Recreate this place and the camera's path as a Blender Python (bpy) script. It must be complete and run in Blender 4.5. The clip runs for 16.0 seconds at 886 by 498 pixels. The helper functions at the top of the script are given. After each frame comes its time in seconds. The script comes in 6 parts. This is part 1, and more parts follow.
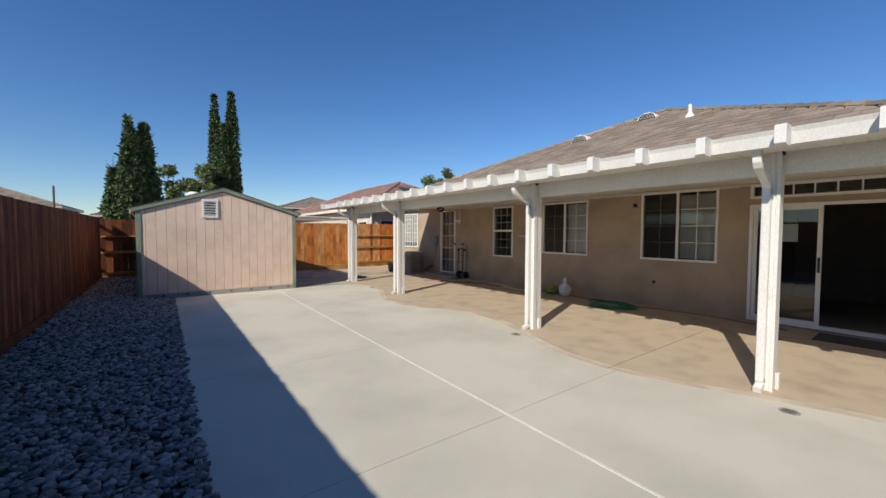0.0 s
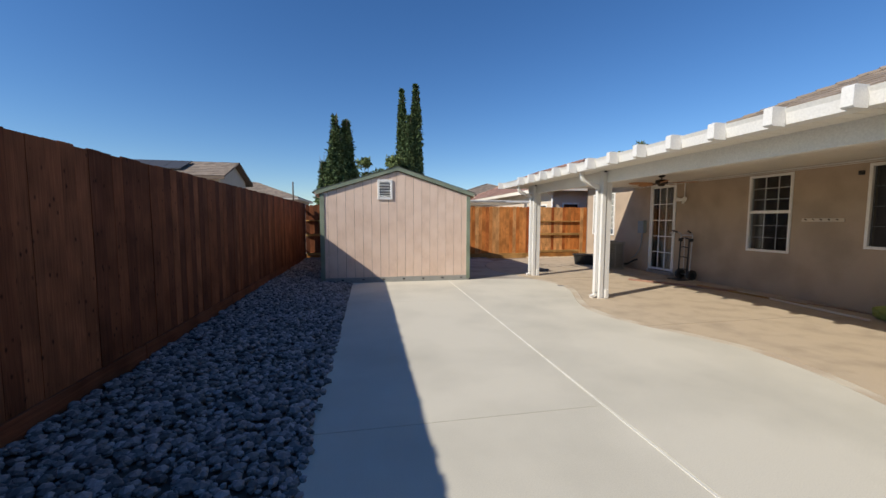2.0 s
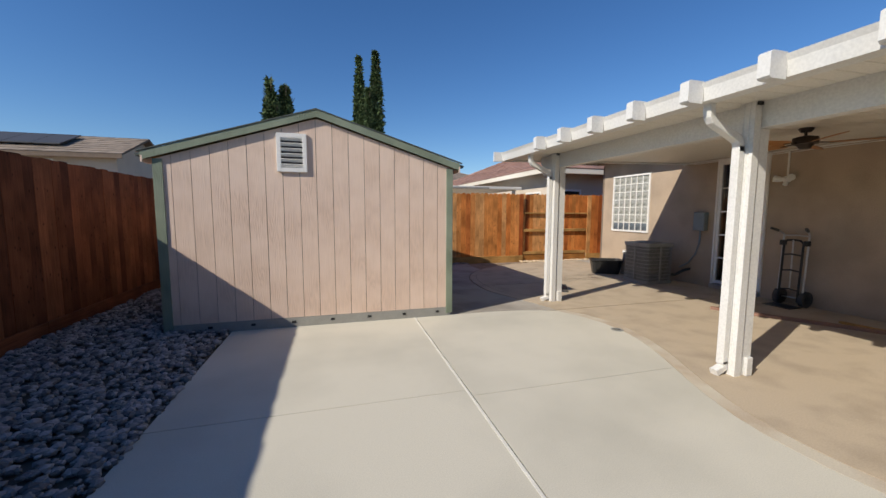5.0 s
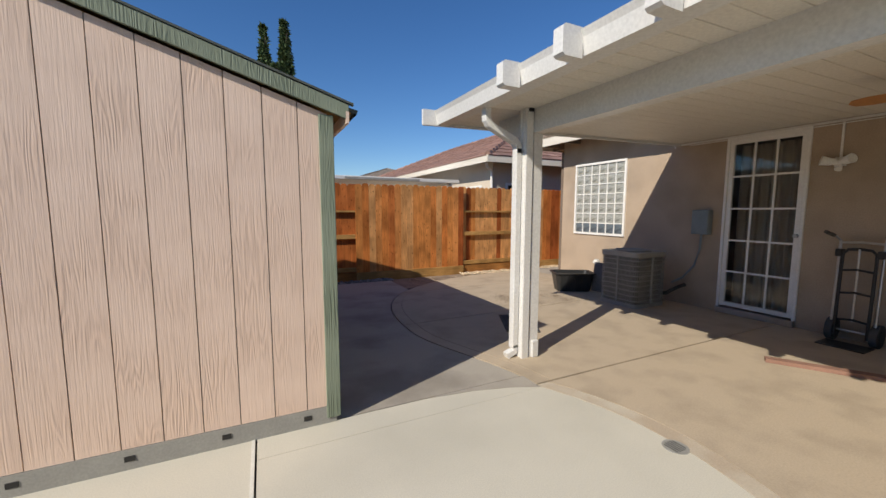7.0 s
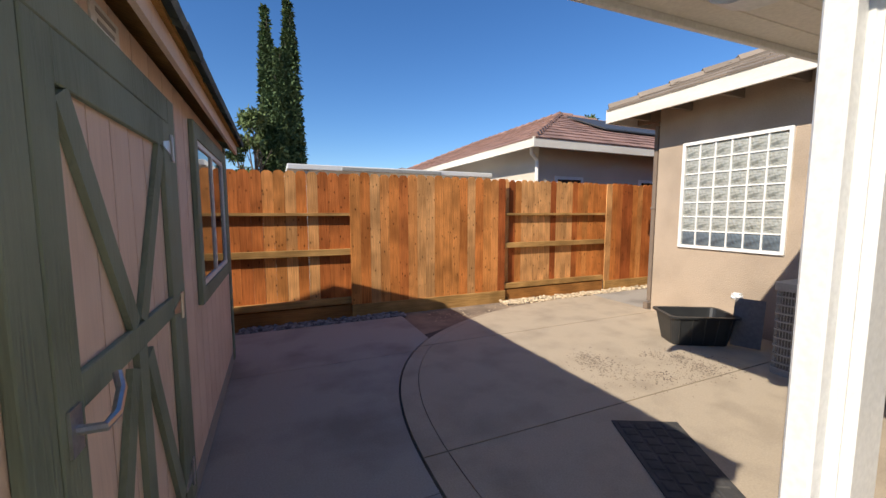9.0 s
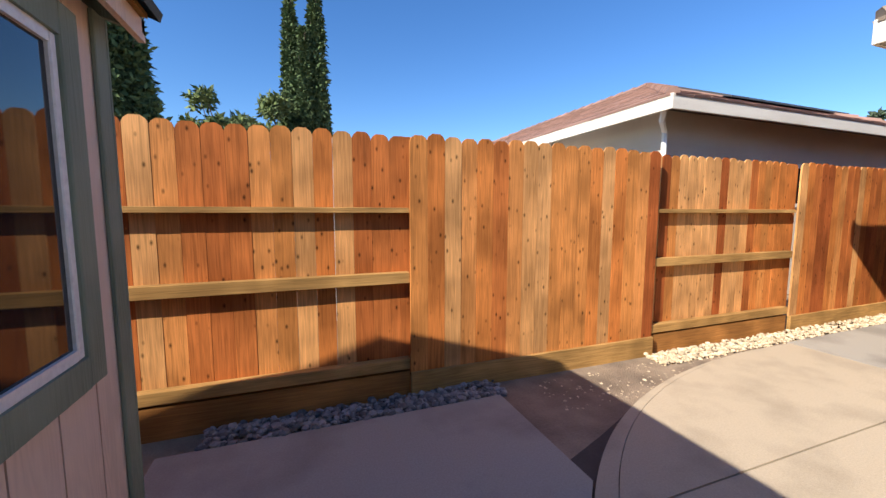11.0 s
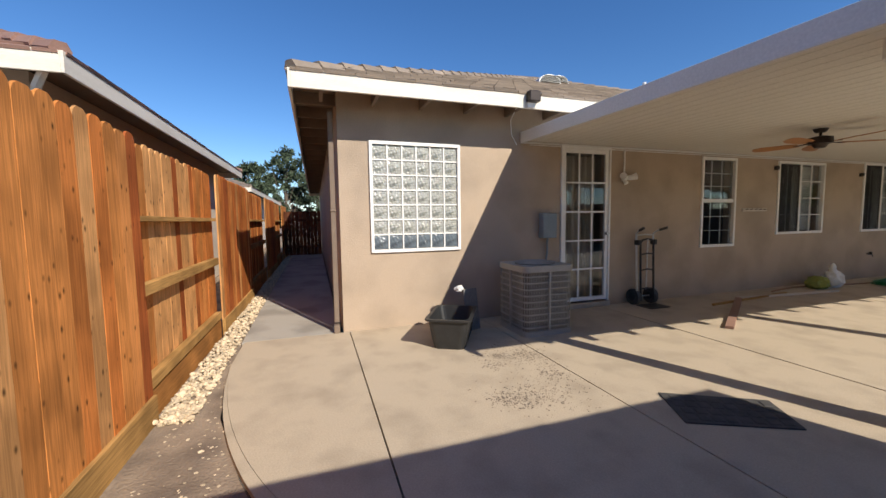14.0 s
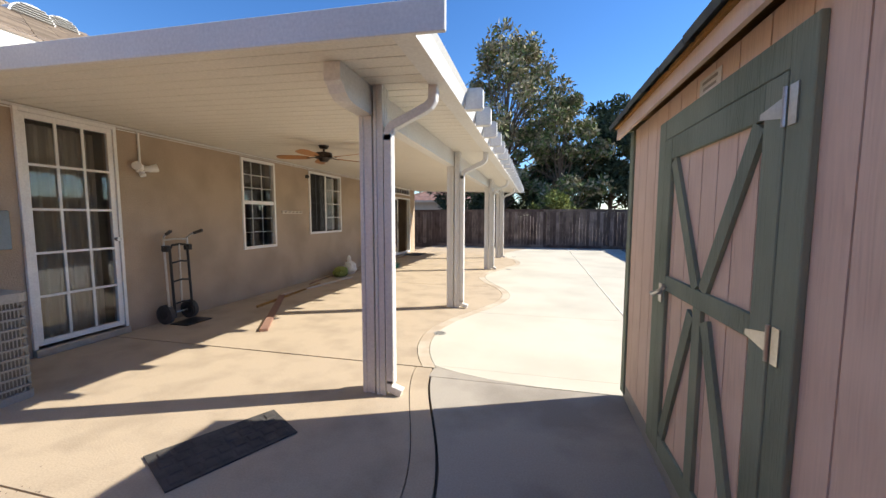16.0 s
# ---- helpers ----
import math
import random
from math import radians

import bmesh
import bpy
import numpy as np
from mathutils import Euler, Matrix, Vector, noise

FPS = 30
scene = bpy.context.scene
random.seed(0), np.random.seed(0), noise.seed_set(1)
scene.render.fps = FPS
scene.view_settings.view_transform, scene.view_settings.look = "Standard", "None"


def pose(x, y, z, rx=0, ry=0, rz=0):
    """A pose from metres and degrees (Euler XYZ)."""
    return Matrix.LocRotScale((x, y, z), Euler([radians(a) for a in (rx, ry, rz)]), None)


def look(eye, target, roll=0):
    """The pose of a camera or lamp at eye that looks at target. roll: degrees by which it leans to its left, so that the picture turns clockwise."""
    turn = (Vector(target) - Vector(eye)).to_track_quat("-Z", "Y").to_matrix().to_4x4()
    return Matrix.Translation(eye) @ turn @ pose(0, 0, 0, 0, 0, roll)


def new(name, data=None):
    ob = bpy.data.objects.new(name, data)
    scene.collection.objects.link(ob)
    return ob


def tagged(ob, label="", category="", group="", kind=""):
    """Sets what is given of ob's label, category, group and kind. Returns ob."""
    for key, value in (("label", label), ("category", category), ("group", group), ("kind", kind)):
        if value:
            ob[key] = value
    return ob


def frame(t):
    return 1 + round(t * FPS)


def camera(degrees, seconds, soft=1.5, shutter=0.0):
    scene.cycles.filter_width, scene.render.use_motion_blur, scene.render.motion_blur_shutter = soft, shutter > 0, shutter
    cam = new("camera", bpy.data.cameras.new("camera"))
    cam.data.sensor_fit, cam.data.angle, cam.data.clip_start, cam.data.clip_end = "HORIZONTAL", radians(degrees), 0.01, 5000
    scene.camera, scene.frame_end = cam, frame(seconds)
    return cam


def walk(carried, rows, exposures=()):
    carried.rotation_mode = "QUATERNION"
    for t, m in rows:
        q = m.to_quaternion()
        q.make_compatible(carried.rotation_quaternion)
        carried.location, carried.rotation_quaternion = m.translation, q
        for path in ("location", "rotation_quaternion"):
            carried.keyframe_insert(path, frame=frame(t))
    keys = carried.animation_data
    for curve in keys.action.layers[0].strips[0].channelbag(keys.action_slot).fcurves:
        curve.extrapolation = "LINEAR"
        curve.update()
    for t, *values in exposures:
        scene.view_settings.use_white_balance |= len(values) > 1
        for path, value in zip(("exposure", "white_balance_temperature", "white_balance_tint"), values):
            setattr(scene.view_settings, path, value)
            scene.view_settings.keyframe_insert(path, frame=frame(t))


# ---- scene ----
cam = camera(98.9, 16.0)
PATH = [
    (0, (0.213, 0.937, 1.578), (1.405, 2.541, 1.493), 0.2),
    (0.5, (0.525, 1.312, 1.539), (1.414, 3.102, 1.45), 0.1),
    (1, (0.557, 1.816, 1.545), (1.137, 3.728, 1.45), -0.1),
    (1.5, (0.694, 2.419, 1.523), (1.141, 4.365, 1.398), 0.1),
    (2, (0.802, 3.048, 1.471), (1.191, 5.004, 1.317), 0.2),
    (2.5, (0.885, 3.692, 1.421), (1.252, 5.652, 1.262), 0.3),
    (3, (1.054, 4.365, 1.424), (1.411, 6.326, 1.257), 0.3),
    (5.5, (1.901, 7.637, 1.463), (2.566, 9.512, 1.257), 0.3),
    (6, (2.19, 8.273, 1.465), (2.968, 10.104, 1.259), 0.4),
    (6.5, (2.469, 8.858, 1.449), (3.295, 10.668, 1.249), 0.2),
    (7, (2.794, 9.472, 1.439), (3.67, 11.258, 1.239), 0.1),
    (7.5, (3.05, 10.058, 1.462), (3.938, 11.839, 1.258), 0.0),
    (8, (3.328, 10.669, 1.459), (4.222, 12.447, 1.259), -0.1),
    (8.5, (3.477, 11.288, 1.44), (4.355, 13.075, 1.251), -0.1),
    (9, (3.662, 11.914, 1.447), (4.466, 13.736, 1.257), -0.0),
    (9.3, (3.725, 12.309, 1.422), (4.45, 14.164, 1.24), -0.2),
    (9.5, (3.762, 12.555, 1.419), (4.426, 14.432, 1.235), -0.0),
    (12, (3.955, 15.429, 1.409), (4.731, 17.259, 1.187), 0.3),
    (12.5, (4.118, 15.765, 1.402), (5.46, 17.235, 1.202), -0.1),
    (13, (4.109, 16.002, 1.402), (5.881, 16.913, 1.235), -0.6),
    (13.5, (4.053, 16.151, 1.42), (6.043, 16.263, 1.25), -0.5),
    (14, (3.949, 16.051, 1.389), (5.839, 15.414, 1.234), -0.8),
    (14.5, (3.899, 15.959, 1.381), (5.482, 14.748, 1.22), -0.7),
    (15, (3.866, 15.768, 1.411), (5.119, 14.218, 1.245), -0.5),
    (15.5, (3.864, 15.54, 1.423), (4.775, 13.769, 1.244), -0.4),
    (16, (3.943, 15.174, 1.412), (4.414, 13.237, 1.241), 0.1),
]
walk(cam, [(t, look(eye, target, roll)) for t, eye, target, roll in PATH],
     exposures=[(0, 0.05), (3, 0.15), (5.5, 0.0), (7, 0.0), (8, 0.0), (8.5, 0.08), (9, 0.42), (9.5, 0.68), (12, 0.85), (13, 0.45), (14.5, 0.36), (15.2, 0.46), (16, 0.92)])

# ---- light ----
SUN_DIR = Vector((0.92, 0.385, -0.725)).normalized()
world = bpy.data.worlds.new("sky")
scene.world = world
world.use_nodes = True
wn = world.node_tree.nodes
sky = wn.new("ShaderNodeTexSky")
sky.sky_type = 'NISHITA'
sky.sun_disc = False
sky.sun_elevation = math.asin(-SUN_DIR.z)
sky.sun_rotation = math.atan2(-SUN_DIR.x, -SUN_DIR.y)
sky.air_density, sky.dust_density, sky.ozone_density = 1.0, 0.0, 5.0
wn["Background"].inputs["Strength"].default_value = 0.112
richer = wn.new("ShaderNodeHueSaturation")
richer.inputs["Hue"].default_value, richer.inputs["Saturation"].default_value = 0.506, 1.18
world.node_tree.links.new(sky.outputs[0], richer.inputs["Color"])
world.node_tree.links.new(richer.outputs[0], wn["Background"].inputs["Color"])
sun_data = bpy.data.lights.new("sun", 'SUN')
sun_data.energy, sun_data.angle, sun_data.color = 4.9, radians(0.53), (1.0, 0.92, 0.80)
sun = new("sun", sun_data)
sun.matrix_world = look((-20, -10, 20), Vector((-20, -10, 20)) + SUN_DIR)

# ---- materials ----
rng = random.Random(7)


def material(name, base, dark=None, scale=6.0, fine=80.0, rough=0.8, bump=0.15, metal=0.0, stain=0.5, stretch=(1, 1, 1), vary=0.0, isle=0.0, spec=0.5, dist=0.004, edge=(0.35, 0.68)):
    """Two-scale mottled surface: broad stains and fine grain in colour and relief."""
    m = bpy.data.materials.new(name)
    m.use_nodes = True
    nt = m.node_tree
    n, l = nt.nodes, nt.links
    b = n["Principled BSDF"]
    dark = dark or tuple(c * 0.7 for c in base)
    tc = n.new("ShaderNodeTexCoord")
    mp = n.new("ShaderNodeMapping")
    mp.inputs["Scale"].default_value = stretch
    l.new(tc.outputs["Object"], mp.inputs["Vector"])
    big = n.new("ShaderNodeTexNoise")
    big.inputs["Scale"].default_value, big.inputs["Detail"].default_value = scale, 5
    small = n.new("ShaderNodeTexNoise")
    small.inputs["Scale"].default_value, small.inputs["Detail"].default_value = fine, 4
    for t in (big, small):
        l.new(mp.outputs[0], t.inputs["Vector"])
    ramp = n.new("ShaderNodeMapRange")
    ramp.inputs[1].default_value, ramp.inputs[2].default_value = edge
    l.new(big.outputs[0], ramp.inputs[0])
    amount = n.new("ShaderNodeMath")
    amount.operation = 'MULTIPLY'
    amount.inputs[1].default_value = stain
    l.new(ramp.outputs[0], amount.inputs[0])
    mix = n.new("ShaderNodeMixRGB")
    mix.inputs[1].default_value, mix.inputs[2].default_value = (*base, 1), (*dark, 1)
    l.new(amount.outputs[0], mix.inputs[0])
    grain = n.new("ShaderNodeMapRange")
    grain.inputs[3].default_value, grain.inputs[4].default_value = 0.8, 1.2
    l.new(small.outputs[0], grain.inputs[0])
    out = grain.outputs[0]
    for amt, node, sock in ((vary, "ShaderNodeObjectInfo", "Random"), (isle, "ShaderNodeNewGeometry", "Random Per Island")):
        if amt:
            rn = n.new(node)
            mr = n.new("ShaderNodeMapRange")
            mr.inputs[3].default_value, mr.inputs[4].default_value = 1 - amt, 1 + amt
            l.new(rn.outputs[sock], mr.inputs[0])
            mu = n.new("ShaderNodeMath")
            mu.operation = 'MULTIPLY'
            l.new(out, mu.inputs[0])
            l.new(mr.outputs[0], mu.inputs[1])
            out = mu.outputs[0]
    sc = n.new("ShaderNodeVectorMath")
    sc.operation = 'SCALE'
    l.new(mix.outputs[0], sc.inputs[0])
    l.new(out, sc.inputs["Scale"])
    l.new(sc.outputs[0], b.inputs["Base Color"])
    b.inputs["Roughness"].default_value, b.inputs["Metallic"].default_value = rough, metal
    b.inputs["Specular IOR Level"].default_value = spec
    if bump:
        bp = n.new("ShaderNodeBump")
        bp.inputs["Strength"].default_value, bp.inputs["Distance"].default_value = bump, dist
        l.new(small.outputs[0], bp.inputs["Height"])
        l.new(bp.outputs[0], b.inputs["Normal"])
    return m


def wood(name, tones, rough=0.75, knots=True, grain=(42, 42, 1.5)):
    """Sawn boards: tone by board, long grain, dark knots."""
    m = bpy.data.materials.new(name)
    m.use_nodes = True
    n, l = m.node_tree.nodes, m.node_tree.links
    b = n["Principled BSDF"]
    info = n.new("ShaderNodeObjectInfo")
    ramp = n.new("ShaderNodeValToRGB")
    el = ramp.color_ramp.elements
    ramp.color_ramp.interpolation = 'CONSTANT'
    el[0].color, el[1].color = (*tones[0], 1), (*tones[-1], 1)
    for i, c in enumerate(tones[1:-1]):
        el.new((i + 1) / (len(tones) - 1)).color = (*c, 1)
    l.new(info.outputs["Random"], ramp.inputs[0])
    tc = n.new("ShaderNodeTexCoord")
    off = n.new("ShaderNodeVectorMath")
    l.new(tc.outputs["Object"], off.inputs[0])
    many = n.new("ShaderNodeVectorMath")
    many.operation = 'SCALE'
    many.inputs[0].default_value = (37, 53, 71)
    l.new(info.outputs["Random"], many.inputs["Scale"])
    l.new(many.outputs[0], off.inputs[1])
    mp = n.new("ShaderNodeMapping")
    mp.inputs["Scale"].default_value = grain
    l.new(off.outputs[0], mp.inputs["Vector"])
    gr = n.new("ShaderNodeTexNoise")
    gr.inputs["Scale"].default_value, gr.inputs["Detail"].default_value, gr.inputs["Distortion"].default_value = 1.6, 8, 1.3
    l.new(mp.outputs[0], gr.inputs["Vector"])
    g2 = n.new("ShaderNodeMapRange")
    g2.inputs[1].default_value, g2.inputs[2].default_value, g2.inputs[3].default_value, g2.inputs[4].default_value = 0.34, 0.66, 0.72, 1.14
    l.new(gr.outputs[0], g2.inputs[0])
    blot = n.new("ShaderNodeTexNoise")
    blot.inputs["Scale"].default_value = 2.2
    l.new(off.outputs[0], blot.inputs["Vector"])
    b2 = n.new("ShaderNodeMapRange")
    b2.inputs[1].default_value, b2.inputs[2].default_value, b2.inputs[3].default_value, b2.inputs[4].default_value = 0.36, 0.64, 0.68, 1.15
    l.new(blot.outputs[0], b2.inputs[0])
    mu = n.new("ShaderNodeMath")
    mu.operation = 'MULTIPLY'
    l.new(g2.outputs[0], mu.inputs[0])
    l.new(b2.outputs[0], mu.inputs[1])
    val = mu.outputs[0]
    if knots:
        mk = n.new("ShaderNodeMapping")
        mk.inputs["Scale"].default_value = (15, 15, 8)
        l.new(off.outputs[0], mk.inputs["Vector"])
        vo = n.new("ShaderNodeTexVoronoi")
        vo.inputs["Scale"].default_value = 1.0
        l.new(mk.outputs[0], vo.inputs["Vector"])
        kr = n.new("ShaderNodeMapRange")
        kr.inputs[1].default_value, kr.inputs[2].default_value, kr.inputs[3].default_value, kr.inputs[4].default_value = 0.05, 0.19, 0.2, 1.0
        l.new(vo.outputs["Distance"], kr.inputs[0])
        m2 = n.new("ShaderNodeMath")
        m2.operation = 'MULTIPLY'
        l.new(val, m2.inputs[0])
        l.new(kr.outputs[0], m2.inputs[1])
        val = m2.outputs[0]
    sc = n.new("ShaderNodeVectorMath")
    sc.operation = 'SCALE'
    l.new(ramp.outputs[0], sc.inputs[0])
    l.new(val, sc.inputs["Scale"])
    l.new(sc.outputs[0], b.inputs["Base Color"])
    b.inputs["Roughness"].default_value = rough
    b.inputs["Specular IOR Level"].default_value = 0.1
    bp = n.new("ShaderNodeBump")
    bp.inputs["Strength"].default_value, bp.inputs["Distance"].default_value = 0.35, 0.003
    l.new(gr.outputs[0], bp.inputs["Height"])
    l.new(bp.outputs[0], b.inputs["Normal"])
    return m


def glass(name, tint=(0.9, 0.95, 0.95), rough=0.0):
    m = bpy.data.materials.new(name)
    m.use_nodes = True
    b = m.node_tree.nodes["Principled BSDF"]
    b.inputs["Base Color"].default_value = (*tint, 1)
    b.inputs["Transmission Weight"].default_value = 1.0
    b.inputs["Roughness"].default_value = rough
    b.inputs["IOR"].default_value = 1.45
    return m


def siding(name, base, dark, depth=0.8):
    """Painted wood with an embossed long wavy grain and faint weathering."""
    m = bpy.data.materials.new(name)
    m.use_nodes = True
    n, l = m.node_tree.nodes, m.node_tree.links
    b = n["Principled BSDF"]
    info = n.new("ShaderNodeObjectInfo")
    tc = n.new("ShaderNodeTexCoord")
    many = n.new("ShaderNodeVectorMath")
    many.operation = 'SCALE'
    many.inputs[0].default_value = (3.1, 4.7, 9.3)
    l.new(info.outputs["Random"], many.inputs["Scale"])
    off = n.new("ShaderNodeVectorMath")
    l.new(tc.outputs["Object"], off.inputs[0])
    l.new(many.outputs[0], off.inputs[1])
    mp = n.new("ShaderNodeMapping")
    mp.inputs["Scale"].default_value = (9, 9, 0.9)
    l.new(off.outputs[0], mp.inputs["Vector"])
    field = n.new("ShaderNodeTexNoise")
    field.inputs["Scale"].default_value, field.inputs["Detail"].default_value = 1.0, 2
    l.new(mp.outputs[0], field.inputs["Vector"])
    rings = n.new("ShaderNodeMath")
    rings.operation = 'MULTIPLY'
    rings.inputs[1].default_value = 95.0
    l.new(field.outputs[0], rings.inputs[0])
    wave = n.new("ShaderNodeMath")
    wave.operation = 'SINE'
    l.new(rings.outputs[0], wave.inputs[0])
    mf = n.new("ShaderNodeMapping")
    mf.inputs["Scale"].default_value = (130, 130, 5)
    l.new(off.outputs[0], mf.inputs["Vector"])
    fine = n.new("ShaderNodeTexNoise")
    fine.inputs["Scale"].default_value, fine.inputs["Detail"].default_value = 1.0, 4
    l.new(mf.outputs[0], fine.inputs["Vector"])
    patch = n.new("ShaderNodeTexNoise")
    patch.inputs["Scale"].default_value = 2.6
    l.new(off.outputs[0], patch.inputs["Vector"])
    where = n.new("ShaderNodeMapRange")
    where.inputs[1].default_value, where.inputs[2].default_value = 0.44, 0.62
    l.new(patch.outputs[0], where.inputs[0])
    strong = n.new("ShaderNodeMath")
    strong.operation = 'MULTIPLY'
    l.new(wave.outputs[0], strong.inputs[0])
    l.new(where.outputs[0], strong.inputs[1])
    height = n.new("ShaderNodeMath")
    height.operation = 'MULTIPLY_ADD'
    height.inputs[1].default_value = 0.25
    l.new(strong.outputs[0], height.inputs[0])
    l.new(fine.outputs[0], height.inputs[2])
    tone = n.new("ShaderNodeMapRange")
    tone.inputs[1].default_value, tone.inputs[2].default_value = 0.35, 0.7
    l.new(patch.outputs[0], tone.inputs[0])
    mix = n.new("ShaderNodeMixRGB")
    mix.inputs[1].default_value, mix.inputs[2].default_value = (*base, 1), (*dark, 1)
    l.new(tone.outputs[0], mix.inputs[0])
    grain = n.new("ShaderNodeMapRange")
    grain.inputs[1].default_value, grain.inputs[2].default_value = 0.2, 0.8
    grain.inputs[3].default_value, grain.inputs[4].default_value = 0.93, 1.05
    l.new(height.outputs[0], grain.inputs[0])
    sc = n.new("ShaderNodeVectorMath")
    sc.operation = 'SCALE'
    l.new(mix.outputs[0], sc.inputs[0])
    l.new(grain.outputs[0], sc.inputs["Scale"])
    l.new(sc.outputs[0], b.inputs["Base Color"])
    b.inputs["Roughness"].default_value = 0.75
    b.inputs["Specular IOR Level"].default_value = 0.3
    bp = n.new("ShaderNodeBump")
    bp.inputs["Strength"].default_value, bp.inputs["Distance"].default_value = depth, 0.004
    l.new(height.outputs[0], bp.inputs["Height"])
    l.new(bp.outputs[0], b.inputs["Normal"])
    return m


M_NEW = material("new_concrete", (0.565, 0.535, 0.445), (0.43, 0.41, 0.34), 0.8, 140, 0.85, 0.12, stain=0.7, edge=(0.43, 0.68))
M_OLD = material("old_concrete", (0.46, 0.375, 0.27), (0.28, 0.225, 0.16), 2.6, 90, 0.88, 0.4, stain=0.55, edge=(0.46, 0.72))
M_BAND = material("cement_dusted_concrete", (0.53, 0.475, 0.375), (0.43, 0.345, 0.25), 2.2, 90, 0.88, 0.3, stain=0.9, edge=(0.42, 0.6))
M_GREY = material("grey_concrete", (0.38, 0.345, 0.29), (0.24, 0.215, 0.18), 1.5, 90, 0.88, 0.3, stain=0.8, edge=(0.46, 0.64))
M_JOINT = material("joint_filler", (0.72, 0.70, 0.63), rough=0.6, bump=0)
M_GAP = material("joint_dirt", (0.09, 0.075, 0.06), rough=0.95)
M_DIRT = material("dry_soil", (0.33, 0.25, 0.175), (0.15, 0.11, 0.08), 3.0, 60, 0.95, 0.6, stain=0.9, dist=0.02)
M_GRIME = material("dried_mud", (0.20, 0.155, 0.115), (0.12, 0.095, 0.07), 12, 90, 0.95, 0.3)
M_STONE = material("grey_river_stone", (0.225, 0.21, 0.20), (0.125, 0.118, 0.113), 25, 120, 0.65, 0.3, isle=0.65)
M_TANSTONE = material("tan_gravel", (0.62, 0.50, 0.34), (0.45, 0.34, 0.22), 25, 120, 0.8, 0.3, isle=0.35)
M_STUCCO = material("tan_stucco", (0.43, 0.335, 0.245), (0.29, 0.23, 0.17), 1.5, 75, 0.92, 1.0, stain=0.6, edge=(0.42, 0.66), dist=0.006)
M_STUCCO2 = material("cream_stucco", (0.62, 0.54, 0.44), (0.52, 0.45, 0.36), 1.6, 130, 0.92, 0.8, stain=0.5, dist=0.006)
M_WHITE = material("white_paint", (0.80, 0.79, 0.76), (0.68, 0.66, 0.61), 3.0, 60, 0.45, 0.04, stain=0.4)
M_ALU = material("white_aluminium", (0.69, 0.685, 0.66), (0.61, 0.59, 0.54), 2.0, 50, 0.4, 0.05, stain=0.45)
M_CEIL = material("cream_ceiling_pan", (0.70, 0.665, 0.59), (0.62, 0.59, 0.51), 1.2, 50, 0.5, 0.04, stain=0.4)
M_TRIM = material("eave_timber", (0.20, 0.15, 0.11), (0.13, 0.095, 0.07), 4, 60, 0.85, 0.3)
M_ROOF = material("brown_roof_tile", (0.27, 0.215, 0.165), (0.17, 0.14, 0.115), 2.5, 60, 0.85, 0.4, isle=0.22)
M_RED = material("red_roof_tile", (0.31, 0.18, 0.14), (0.19, 0.115, 0.09), 2.5, 60, 0.85, 0.4, isle=0.25)
M_SHINGLE = material("green_grey_shingle", (0.10, 0.115, 0.10), (0.06, 0.07, 0.065), 12, 160, 0.95, 0.8, isle=0.25)
M_SIDING = siding("pink_beige_siding", (0.76, 0.59, 0.475), (0.68, 0.51, 0.40), 0.45)
M_GREEN = siding("sage_green_trim", (0.25, 0.29, 0.215), (0.18, 0.215, 0.155), 0.9)
M_BLACKP = material("black_plastic", (0.02, 0.021, 0.022), (0.035, 0.035, 0.034), 9, 70, 0.42, 0.1)
M_RUBBER = material("black_rubber", (0.05, 0.048, 0.046), (0.12, 0.11, 0.10), 8, 60, 0.85, 0.4)
M_STEEL = material("galvanised_steel", (0.55, 0.55, 0.54), (0.4, 0.4, 0.39), 12, 90, 0.35, 0.1, metal=0.9)
M_BLACKM = material("black_metal", (0.02, 0.02, 0.021), (0.035, 0.033, 0.03), 12, 90, 0.45, 0.1, spec=0.4)
M_ACGREY = material("grey_painted_steel", (0.32, 0.315, 0.285), (0.25, 0.245, 0.225), 6, 80, 0.55, 0.1)
M_BOXGREY = material("blue_grey_box", (0.22, 0.26, 0.27), (0.16, 0.19, 0.2), 6, 80, 0.5, 0.1)
M_BRONZE = material("dark_bronze", (0.035, 0.025, 0.02), rough=0.4, metal=0.5, bump=0.05)
M_BLADE = material("honey_wood_blade", (0.42, 0.19, 0.06), (0.28, 0.12, 0.04), 5, 40, 0.45, 0.1, stretch=(0.4, 4, 4))
M_BLIND = material("white_blind", (0.74, 0.73, 0.70), rough=0.6, bump=0)
# room colour lowered so the interior looks unlit through the openings
M_ROOM_DIM = material("dimmed_room_surface", (0.20, 0.175, 0.145), rough=0.9, bump=0)
M_DRAPE = material("beige_curtain_cloth", (0.50, 0.42, 0.33), (0.42, 0.35, 0.27), 3, 120, 0.9, 0.2)
M_COIL = material("dusty_coil_fins", (0.15, 0.14, 0.125), (0.09, 0.085, 0.075), 8, 120, 0.7, 0.2)
M_PAPER = material("white_paper", (0.78, 0.77, 0.74), rough=0.7, bump=0)
M_RED_TIMBER = material("reddish_plank", (0.30, 0.17, 0.12), (0.2, 0.11, 0.08), 5, 60, 0.8, 0.3)
M_SOLAR = material("solar_glass", (0.06, 0.06, 0.062), rough=0.5, bump=0)
M_HOSE = material("green_hose", (0.03, 0.22, 0.09), (0.02, 0.14, 0.06), 8, 60, 0.4, 0.1)
M_BARK = material("bark", (0.16, 0.12, 0.09), (0.09, 0.07, 0.05), 8, 50, 0.9, 0.8)
